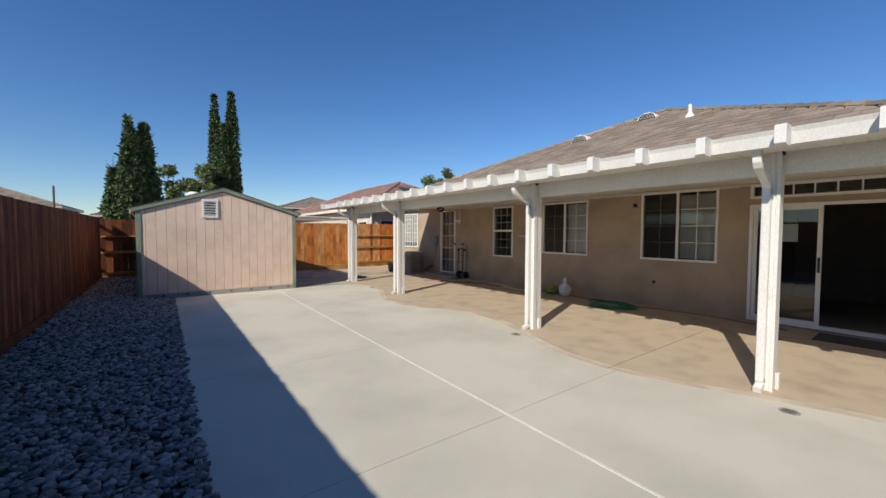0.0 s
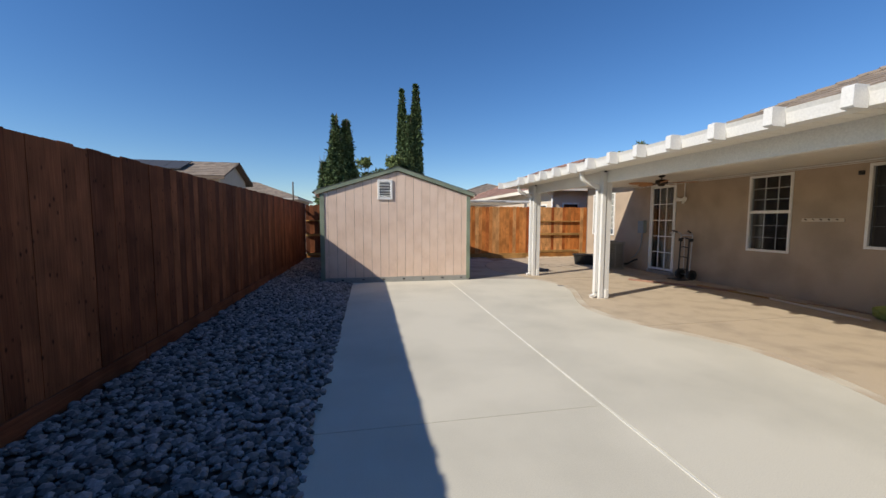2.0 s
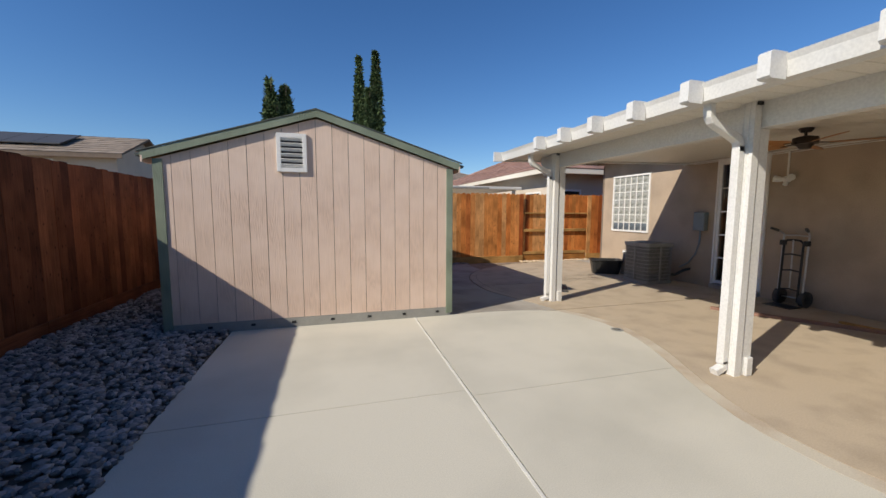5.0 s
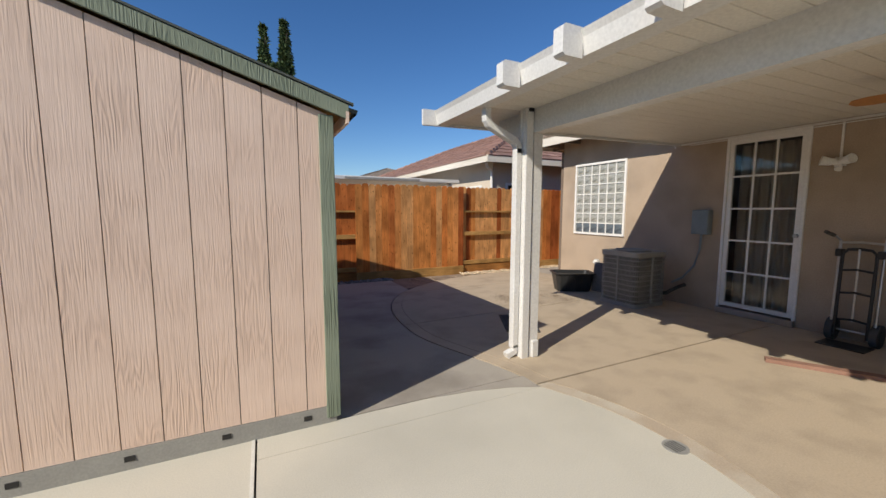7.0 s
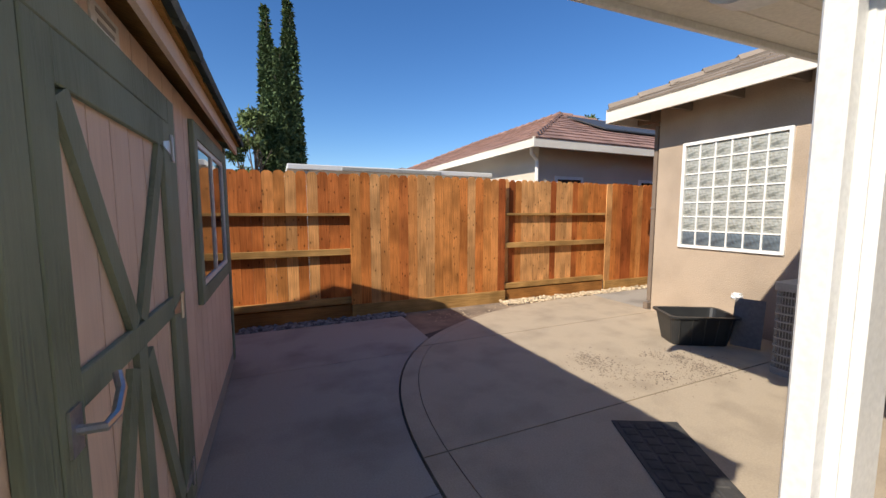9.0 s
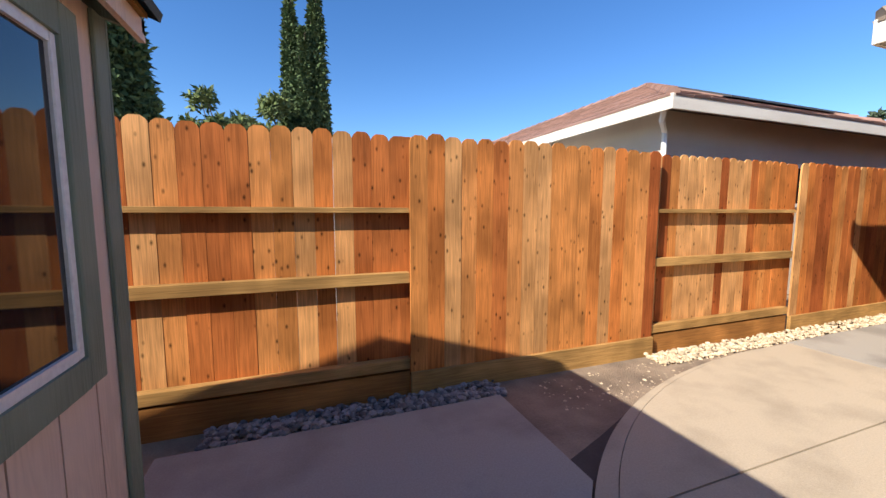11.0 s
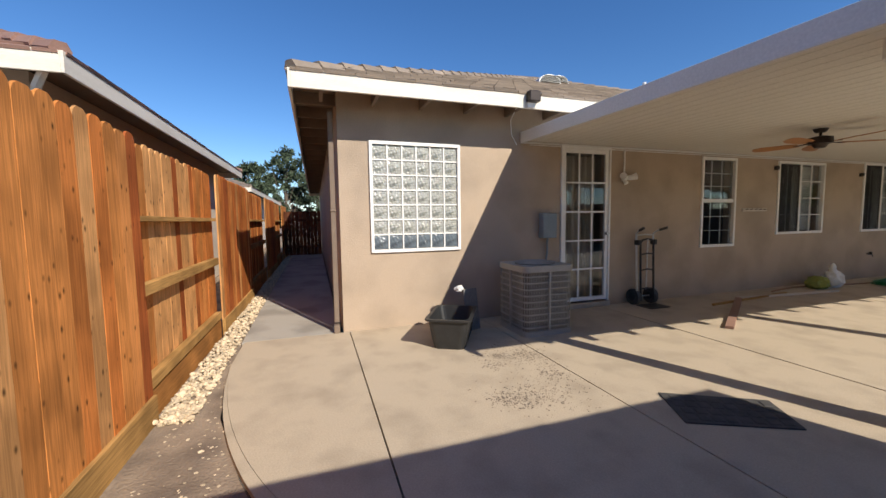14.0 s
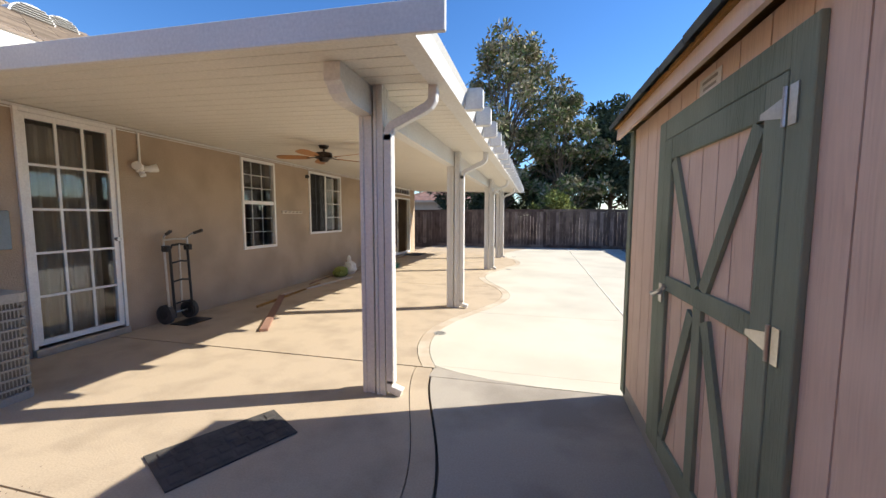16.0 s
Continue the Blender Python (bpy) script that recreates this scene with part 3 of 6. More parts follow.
pierced_wall("wall_west", WX, WX + 0.2, HY0, HY1, -0.08, 3.05, list(OPENINGS.values()), M_STUCCO)
tagged(one_box("wall_north", (WX + 0.2, HY1 - 0.2, -0.08, HX1, HY1 - 0.0, 3.05), M_STUCCO, None), "tan stucco side wall of the house", "wall", kind="structure")
tagged(one_box("wall_south", (WX + 0.2, HY0, -0.08, HX1, HY0 + 0.2, 3.05), M_STUCCO, None), "tan stucco end wall of the house", "wall", kind="structure")
tagged(one_box("wall_east", (HX1, HY0, -0.08, HX1 + 0.2, HY1, 3.05), M_STUCCO, None), "tan stucco front wall of the house", "wall", kind="structure")
# unseen room surfaces; the indoor gloom is partly in their dark colour
tagged(one_box("wall_inside", (13.0, HY0 + 0.2, -0.05, 13.1, HY1 - 0.2, 2.65), M_ROOM_DIM, None), "beige wall inside the house, darkened as unlit", "wall", kind="structure")
tagged(one_box("floor", (WX + 0.2, HY0 + 0.2, -0.06, 13.0, HY1 - 0.2, 0.02), M_ROOM_DIM, None), "beige floor inside the house, darkened as unlit", "floor", kind="structure")
tagged(one_box("ceiling", (WX + 0.2, HY0 + 0.2, 2.65, HX1, HY1 - 0.2, 2.75), M_ROOM_DIM, None), "ceiling inside the house, darkened as unlit", "ceiling", kind="structure")
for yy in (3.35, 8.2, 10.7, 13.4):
    tagged(one_box("wall_inside", (WX + 0.2, yy - 0.05, 0.02, 13.0, yy + 0.05, 2.65), M_ROOM_DIM, None), "beige partition wall inside the house, darkened as unlit", "wall", kind="structure")

# roof
EX, EY0, EY1, EZ, PITCH = 8.27, -0.25, 16.23, 2.93, 0.43


def tiled_face(verts, faces, p0, along, inward, length, pitch, cut0, cut1, max_d, step=0.36, wide=0.33, lift=0.03):
    """Courses of overlapping tiles on a sloping face; the ends draw in by cut0 and cut1 a metre."""
    p0, along, inward = Vector(p0), Vector(along), Vector(inward)
    nrm = (Vector((0, 0, 1)) - inward * pitch).normalized()
    d, k = -0.03, 0
    while d < max_d:
        e = min(d + step + 0.05, max_d)
        a, b = max(0, d) * cut0, length - max(0, d) * cut1
        u = a - (k % 2) * wide / 2
        while u < b:
            s, t = max(u, a), min(u + wide - 0.008, b)
            if t - s > 0.03:
                s2, t2 = max(s, e * cut0), min(t, length - e * cut1)
                if t2 < s2:
                    s2 = t2 = (s2 + t2) / 2
                j = rng.uniform(-0.004, 0.004)
                lo, hi = lift + 0.022 + j, lift + j
                P = lambda uu, dd, h: tuple(p0 + along * uu + inward * dd + Vector((0, 0, pitch * dd)) + nrm * h)
                base = len(verts)
                verts += [P(s, d, lo - 0.03), P(t, d, lo - 0.03), P(t, d, lo), P(s, d, lo), P(s2, e, hi), P(t2, e, hi)]
                faces += [(base, base + 1, base + 2, base + 3), (base + 3, base + 2, base + 5, base + 4), (base, base + 3, base + 4), (base + 1, base + 5, base + 2)]
            u += wide
        d += step
        k += 1


def hip_roof(name, x0, y0, x1, y1, z, pitch, mat, label, fascia_mat=None):
    """A hipped roof over a rectangle with its ridge along the longer side."""
    fascia_mat = fascia_mat or M_FASCIA
    th = thing(name, ((x0 + x1) / 2, (y0 + y1) / 2, z), label, "roof", kind="structure")
    w, h = x1 - x0, y1 - y0
    r = min(w, h) / 2
    top = z + r * pitch
    bm = bmesh.new()
    c = [bm.verts.new(p) for p in ((x0, y0, z), (x1, y0, z), (x1, y1, z), (x0, y1, z))]
    if w > h:
        a, b = bm.verts.new((x0 + r, y0 + r, top)), bm.verts.new((x1 - r, y0 + r, top))
        fs = ((c[0], c[1], b, a), (c[1], c[2], b), (c[2], c[3], a, b), (c[3], c[0], a))
    else:
        a, b = bm.verts.new((x0 + r, y0 + r, top)), bm.verts.new((x0 + r, y1 - r, top))
        fs = ((c[0], c[1], a), (c[1], c[2], b, a), (c[2], c[3], b), (c[3], c[0], a, b))
    for f in fs:
        bm.faces.new(f)
    bm.faces.new(c[::-1])
    part("roof_deck", bm, M_TRIM, th)
    vs, fc = [], []
    tiled_face(vs, fc, (x0, y1, z), (0, -1, 0), (1, 0, 0), h, pitch, 1, 1, r)
    tiled_face(vs, fc, (x0, y0, z), (1, 0, 0), (0, 1, 0), w, pitch, 1, 1, r)
    tiled_face(vs, fc, (x1, y0, z), (0, 1, 0), (-1, 0, 0), h, pitch, 1, 1, r)
    tiled_face(vs, fc, (x1, y1, z), (-1, 0, 0), (0, -1, 0), w, pitch, 1, 1, r)
    o = ORIGIN[th]
    tiles = raw_mesh("roof_tiles", [(v[0] - o.x, v[1] - o.y, v[2] - o.z) for v in vs], fc, mat, th)
    tagged(tiles, kind="stuff")
    # hip and ridge caps
    A = Vector((x0 + r, y0 + r, top))
    B = Vector((x1 - r, y0 + r, top)) if w > h else Vector((x0 + r, y1 - r, top))
    for p, q in (((x0, y0, z), A), ((x0, y1, z), A if w > h else B), ((x1, y0, z), B if w > h else A), ((x1, y1, z), B), (A, B)):
        p, q = Vector(p), Vector(q)
        L = (q - p).length
        bm = bmesh.new()
        m = max(1, int(L / 0.4))
        for i in range(m):
            s, t = p.lerp(q, i / m), p.lerp(q, min(1, (i + 1.1) / m))
            tube(bm, [s + Vector((0, 0, 0.045)), t + Vector((0, 0, 0.025))], 0.085, 6, 0.07)
        part("ridge_caps", bm, mat, th)
    for c4 in ((x0 - 0.03, y0, x0, y1), (x1, y0, x1 + 0.03, y1), (x0 - 0.03, y0 - 0.03, x1 + 0.03, y0), (x0 - 0.03, y1, x1 + 0.03, y1 + 0.03)):
        one_box("fascia", (c4[0], c4[1], z - 0.16, c4[2], c4[3], z + 0.035), fascia_mat, th, "white painted fascia board", 0.004)
    return th


roof = hip_roof("roof", EX, EY0, 26.0, EY1, EZ, PITCH, M_ROOF, "brown concrete tile hip roof with white fascia")
bm = bmesh.new()
for i in range(27):
    y = EY0 + 0.3 + i * 0.61
    box(bm, EX + 0.005, y, EZ - 0.14, WX - 0.003, y + 0.04, EZ - 0.004)
part("rafter_tails", bm, M_TRIM, roof)
bm = bmesh.new()
for i in range(26):
    x = EX + 0.6 + i * 0.61
    box(bm, x, HY1 + 0.003, EZ - 0.14, x + 0.04, EY1 - 0.005, EZ - 0.004)
part("rafter_tails", bm, M_TRIM, roof)


def round_vent(x, y):
    """Half-round louvred roof vent facing the yard."""
    z = EZ + (x - EX) * PITCH + 0.04
    th = thing("roof_vent", (x, y, z), "white half-round louvred vent on the tile roof", "roof vent")
    bm = bmesh.new()
    pts = [(y + 0.36 * math.cos(a), z + 0.26 * math.sin(a)) for a in [math.pi * i / 12 for i in range(13)]]
    slab(pts, bm, x + 0.02, x + 0.8)
    part("hood", bm, M_WHITE, th)
    for i in range(5):
        zz = z + 0.035 + 0.042 * i
        half = 0.32 * math.sqrt(max(0.02, 1 - ((zz - z) / 0.25) ** 2))
        bm = bmesh.new()
        bar(bm, (x, y - half, zz), (x, y + half, zz), 0.05, 0.015, (0.5, 0, 1))
        part("louvre", bm, M_ACGREY, th)


round_vent(15.1, 8.05)
round_vent(13.25, 9.7)
pipe = thing("vent_pipe", (13.6, 6.0, 5.2), "white plumbing vent pipe on the roof", "vent pipe")
bm = bmesh.new()
tube(bm, [(13.6, 6.0, 5.15), (13.6, 6.0, 5.62)], 0.05, 10)
part("pipe", bm, M_WHITE, pipe)
bm = bmesh.new()
tube(bm, [(13.6, 6.0, 5.2), (13.6, 6.0, 5.38)], 0.16, 10, 0.06)
part("flashing", bm, M_WHITE, pipe)

# ---- windows and doors of the house ----
def pane(name, y0, y1, z0, z1, x, parent, mat=None, thick=0.006):
    ob = one_box(name, (x, y0, z0, x + thick, y1, z1), mat or M_GLASS, parent)
    ob.visible_shadow = False
    return ob


def ring_frame(y0, y1, z0, z1, x0, x1, w, parent, name="window_frame", label="white vinyl frame", mat=None):
    bm = bmesh.new()
    box(bm, x0, y0, z0, x1, y0 + w, z1, 0.004)
    box(bm, x0, y1 - w, z0, x1, y1, z1, 0.004)
    box(bm, x0 + 0.001, y0 + w, z1 - w, x1 - 0.001, y1 - w, z1)
    box(bm, x0 + 0.001, y0 + w, z0, x1 - 0.001, y1 - w, z0 + w)
    return part(name, bm, mat or M_WHITE, parent, label)


def muntins(y0, y1, z0, z1, x, ny, nz, parent, w=0.018):
    for i in range(1, ny):
        y = y0 + (y1 - y0) * i / ny
        one_box("muntin", (x, y - w / 2, z0, x + 0.014, y + w / 2, z1), M_WHITE, parent)
    for j in range(1, nz):
        z = z0 + (z1 - z0) * j / nz
        one_box("muntin", (x + 0.001, y0, z - w / 2, x + 0.013, y1, z + w / 2), M_WHITE, parent)


def blinds(y0, y1, z0, z1, x, tilt=0.012):
    th = thing("window_blind", (x, (y0 + y1) / 2, z0), "white horizontal slat blind inside the window", "blind", "window blinds")
    n = int((z1 - z0) / 0.045)
    for i in range(n):
        z = z0 + 0.02 + i * 0.045
        bm = bmesh.new()
        bar(bm, (x, y0, z), (x, y1, z), 0.002, 0.045, (0.35, 0, 1))
        part("slat", bm, M_BLIND, th)


def slider_window(name, o, label):
    y0, y1, z0, z1 = o
    th = thing(name, (WX, (y0 + y1) / 2, z0), label, "window", kind="structure")
    ring_frame(y0, y1, z0, z1, WX - 0.025, WX + 0.07, 0.045, th)
    ym = (y0 + y1) / 2
    one_box("meeting_stile", (WX + 0.005, ym - 0.025, z0 + 0.045, WX + 0.05, ym + 0.025, z1 - 0.045), M_WHITE, th)
    pane("pane", y0 + 0.045, ym - 0.025, z0 + 0.045, z1 - 0.045, WX + 0.03, th)
    pane("pane", ym + 0.025, y1 - 0.045, z0 + 0.045, z1 - 0.045, WX + 0.03, th)
    muntins(y0 + 0.045, ym - 0.025, z0 + 0.045, z1 - 0.045, WX + 0.0145, 2, 4, th)
    muntins(ym + 0.025, y1 - 0.045, z0 + 0.045, z1 - 0.045, WX + 0.039, 2, 4, th, 0.012)
    # insect screen over the sliding half
    bm = bmesh.new()
    n = 40
    for i in range(n):
        y = ym + 0.03 + (y1 - ym - 0.08) * i / n
        box(bm, WX + 0.012, y, z0 + 0.05, WX + 0.014, y + 0.007, z1 - 0.05)
    part("insect_screen", bm, M_BLACKM, th, "dark insect screen")
    blinds(y0 + 0.05, ym, z0 + 0.06, z1 - 0.05, WX + 0.16)
    return th


slider_window("window_1", OPENINGS["w1"], "white vinyl sliding window with grids and blinds")
slider_window("window_2", OPENINGS["w2"], "white vinyl sliding window with grids")
y0, y1, z0, z1 = OPENINGS["w3"]
w3 = thing("window_3", (WX, (y0 + y1) / 2, z0), "white single-hung window with upper grid", "window", kind="structure")
ring_frame(y0, y1, z0, z1, WX - 0.025, WX + 0.07, 0.045, w3)
zm = z0 + 0.52 * (z1 - z0)
one_box("meeting_rail", (WX - 0.005, y0 + 0.045, zm - 0.03, WX + 0.05, y1 - 0.045, zm + 0.03), M_WHITE, w3)
pane("pane", y0 + 0.045, y1 - 0.045, z0 + 0.045, zm - 0.03, WX + 0.03, w3)
pane("pane", y0 + 0.045, y1 - 0.045, zm + 0.03, z1 - 0.045, WX + 0.03, w3)
muntins(y0 + 0.045, y1 - 0.045, zm + 0.03, z1 - 0.045, WX + 0.039, 3, 3, w3)
muntins(y0 + 0.045, y1 - 0.045, z0 + 0.045, zm - 0.03, WX + 0.039, 3, 3, w3, 0.01)

# glass-block window
y0, y1, z0, z1 = OPENINGS["glass_block"]
gb = thing("window_4", (WX, (y0 + y1) / 2, z0), "glass block window of seven rows in a white frame", "window", kind="structure")
ring_frame(y0, y1, z0, z1, WX - 0.03, WX + 0.1, 0.04, gb)
cw, ch = (y1 - y0 - 0.08) / 6, (z1 - z0 - 0.08) / 7
bm = bmesh.new()
for i in range(1, 6):
    y = y0 + 0.04 + cw * i
    box(bm, WX - 0.016, y - 0.008, z0 + 0.04, WX + 0.08, y + 0.008, z1 - 0.04)
for j in range(1, 7):
    z = z0 + 0.04 + ch * j
    box(bm, WX - 0.015, y0 + 0.04, z - 0.008, WX + 0.079, y1 - 0.04, z + 0.008)
part("grout_grid", bm, M_WHITE, gb, "white grout lines")
bm = bmesh.new()
nn = 6
gv = [[bm.verts.new((-0.012 * math.sin(math.pi * i / nn) * math.sin(math.pi * j / nn) + 0.003 * math.sin(i * 2.4 + j * 1.7), (i / nn - 0.5) * (cw - 0.012), (j / nn - 0.5) * (ch - 0.012))) for j in range(nn + 1)] for i in range(nn + 1)]
for i in range(nn):
    for j in range(nn):
        bm.faces.new((gv[i][j], gv[i + 1][j], gv[i + 1][j + 1], gv[i][j + 1]))
r = bmesh.ops.extrude_face_region(bm, geom=bm.faces[:])
bmesh.ops.translate(bm, verts=[v for v in r["geom"] if isinstance(v, bmesh.types.BMVert)], vec=(0.05, 0, 0))
bmesh.ops.recalc_face_normals(bm, faces=bm.faces)
block_mesh = bpy.data.meshes.new("glass_block")
bm.to_mesh(block_mesh)
bm.free()
block_mesh.materials.append(M_BLOCK)
dark_mesh = block_mesh.copy()
dark_mesh.materials[0] = M_BLOCK_DARK
for i in range(6):
    for j in range(7):
        ob = new("glass_block", block_mesh if j else dark_mesh)
        ob.parent = gb
        ob.location = Vector((WX - 0.001, y0 + 0.04 + cw * (i + 0.5), z0 + 0.04 + ch * (j + 0.5))) - ORIGIN[gb]
# added white backing that brightens the blocks, left off the bottom row
one_box("inner_sheet", (WX + 0.105, y0 + 0.01, z0 + 0.24, WX + 0.11, y1 - 0.01, z1 - 0.01), M_BLIND, gb, "added white sheet that brightens the glass blocks")

# fifteen-light door
y0, y1, z0, z1 = OPENINGS["door"]
door = thing("door_1", (WX, (y0 + y1) / 2, 0.03), "white fifteen-light glazed back door, closed", "door", kind="structure")
bm = bmesh.new()
box(bm, WX - 0.03, y0, z0, WX + 0.08, y0 + 0.035, z1, 0.004)
box(bm, WX - 0.03, y1 - 0.035, z0, WX + 0.08, y1, z1, 0.004)
box(bm, WX - 0.029, y0 + 0.035, z1 - 0.035, WX + 0.08, y1 - 0.035, z1)
part("door_frame", bm, M_WHITE, door)
leaf = ring_frame(y0 + 0.037, y1 - 0.037, z0 + 0.025, z1 - 0.037, WX - 0.012, WX + 0.035, 0.055, door, "door_leaf", "white painted glazed door leaf")
a, b, c, d = y0 + 0.092, y1 - 0.092, z0 + 0.08, z1 - 0.092
pane("pane", a, b, c, d, WX + 0.012, leaf)
muntins(a, b, c, d, WX - 0.006, 3, 5, leaf, 0.024)
bm = bmesh.new()
tube(bm, [(WX - 0.06, y0 + 0.065, 1.14), (WX - 0.012, y0 + 0.065, 1.14)], 0.026, 10)
part("door_knob", bm, M_STEEL, leaf, "brass-grey door knob")
one_box("threshold", (WX - 0.06, y0, 0.001, WX + 0.15, y1, 0.08), M_STEEL, door, "", 0.006)
curtain = thing("curtain", (WX + 0.3, (a + b) / 2, 0.03), "pale beige curtain hanging inside the glazed door", "curtain")
bm = bmesh.new()
prism(bm, [(WX + 0.3 + 0.025 * math.sin(k * 1.1), a - 0.06 + (b - a + 0.12) * k / 40) for k in range(41)] + [(WX + 0.306 + 0.025 * math.sin(k * 1.1), a - 0.06 + (b - a + 0.12) * k / 40) for k in range(40, -1, -1)], 0.03, 2.36)
part("drape", bm, M_DRAPE, curtain)

# patio slider and transom
y0, y1, z0, z1 = OPENINGS["slider"]
sl = thing("door_2", (WX, (y0 + y1) / 2, 0.03), "white sliding patio door, half open onto a dark room", "sliding door", kind="structure")
ring_frame(y0, y1, z0, z1, WX - 0.03, WX + 0.1, 0.05, sl, "door_frame")
ym = (y0 + y1) / 2 + 0.15
p1 = ring_frame(ym, y1 - 0.05, z0 + 0.05, z1 - 0.05, WX + 0.01, WX + 0.045, 0.06, sl, "sliding_panel", "white framed sliding glass panel")
pane("pane", ym + 0.06, y1 - 0.11, z0 + 0.11, z1 - 0.11, WX + 0.025, p1)
one_box("notice", (WX + 0.034, ym + 0.3, 1.45, WX + 0.036, ym + 0.52, 1.75), M_PAPER, p1, "sheet of paper behind the glass")
one_box("door_handle", (WX - 0.02, ym + 0.015, 0.95, WX + 0.01, ym + 0.045, 1.2), M_BLACKM, p1, "dark pull handle", 0.004)
y0, y1, z0, z1 = OPENINGS["transom"]
tr = thing("window_5", (WX, (y0 + y1) / 2, z0), "long white transom window of small panes", "window", kind="structure")
ring_frame(y0, y1, z0, z1, WX - 0.03, WX + 0.07, 0.045, tr)
pane("pane", y0 + 0.045, y1 - 0.045, z0 + 0.045, z1 - 0.045, WX + 0.03, tr)
muntins(y0 + 0.045, y1 - 0.045, z0 + 0.045, z1 - 0.045, WX + 0.01, 8, 1, tr, 0.022)

# ---- patio cover ----
CX0, CX1, CY0, CY1 = 4.56, WX - 0.005, 0.0, 13.26
zc = lambda x: 2.37 + (x - 4.56) * 0.026


cover = thing("patio_cover", (6.6, 6.6, 2.4), "white aluminium patio cover fixed to the house", "patio cover")
bm = bmesh.new()
nrib = 88
wid = (CY1 - CY0 - 0.06) / nrib
prof = []
for i in range(nrib):
    y = CY0 + 0.03 + i * wid
    prof += [(y + 0.006, 0.0), (y + wid - 0.006, 0.0), (y + wid - 0.004, 0.005), (y + wid + 0.004, 0.005)]
prof.pop()
lo = [(bm.verts.new((CX0 + 0.05, y, zc(CX0) + h)), bm.verts.new((CX1, y, zc(CX1) + h))) for y, h in prof]
for a, b in zip(lo, lo[1:]):
    bm.faces.new((a[0], b[0], b[1], a[1]))
part("pan_ceiling", bm, M_CEIL, cover, "cream ribbed ceiling pans")
bm = bmesh.new()
slab_y([(CX0 + 0.05, zc(CX0) + 0.03), (CX1, zc(CX1) + 0.03), (CX1, zc(CX1) + 0.085), (CX0 + 0.05, zc(CX0) + 0.085)], bm, CY0 + 0.03, CY1 - 0.03)
part("roof_sheet", bm, M_ALU, cover)
for ya, yb in ((CY1 - 0.03, CY1), (CY0, CY0 + 0.03)):
    bm = bmesh.new()
    slab_y([(4.40, 2.335), (CX1, zc(CX1) - 0.035), (CX1, zc(CX1) + 0.12), (4.40, 2.50)], bm, ya, yb)
    bmesh.ops.bevel(bm, geom=bm.edges[:], offset=0.004, segments=1, affect='EDGES')
    part("side_fascia", bm, M_ALU, cover)
bm = bmesh.new()
slab_y([(4.57, 2.35), (4.70, 2.35), (4.70, 2.37), (4.59, 2.37), (4.59, 2.47), (4.56, 2.49), (4.53, 2.49), (4.55, 2.45)], bm, CY0 + 0.031, CY1 - 0.031)
part("gutter", bm, M_ALU, cover, "white roll-formed gutter")
y = 11.83 - 19 * 0.588
while y < 11.9:
    bm = bmesh.new()
    slab_y([(4.40, 2.345), (4.42, 2.33), (4.552, 2.33), (4.552, 2.505), (4.42, 2.505), (4.40, 2.49)], bm, y - 0.04, y + 0.04)
    part("rafter_tail", bm, M_ALU, cover)
    y += 0.588
bm = bmesh.new()
slab([(0.2, 2.384), (0.2, 2.25), (0.23, 2.2), (0.29, 2.17), (12.72, 2.17), (12.80, 2.18), (12.86, 2.21), (12.895, 2.255), (12.93, 2.27), (12.93, 2.384)], bm, 5.154, 5.272)
part("beam", bm, M_ALU, cover, "white box beam")
bm = bmesh.new()
box(bm, WX - 0.03, CY0 + 0.03, 2.445, WX - 0.004, CY1 - 0.03, 2.47)
part("wall_ledger", bm, M_ALU, cover)


def fluted(bm, x0, x1, y0, y1, z0, z1):
    """A hollow-look post with two shallow flutes down each broad face."""
    w, g = y1 - y0, 0.008
    out = [(x0, y0), (x1, y0)]
    for a in (0.22, 0.62):
        out += [(x1, y0 + a * w), (x1 - g, y0 + (a + 0.04) * w), (x1 - g, y0 + (a + 0.12) * w), (x1, y0 + (a + 0.16) * w)]
    out += [(x1, y1)]
    m = (x1 - x0)
    out += [(x0 + 0.72 * m, y1), (x0 + 0.68 * m, y1 - g), (x0 + 0.32 * m, y1 - g), (x0 + 0.28 * m, y1), (x0, y1)]
    for a in (0.78, 0.38):
        out += [(x0, y0 + a * w), (x0 + g, y0 + (a - 0.04) * w), (x0 + g, y0 + (a - 0.12) * w), (x0, y0 + (a - 0.16) * w)]
    prism(bm, out, z0, z1)


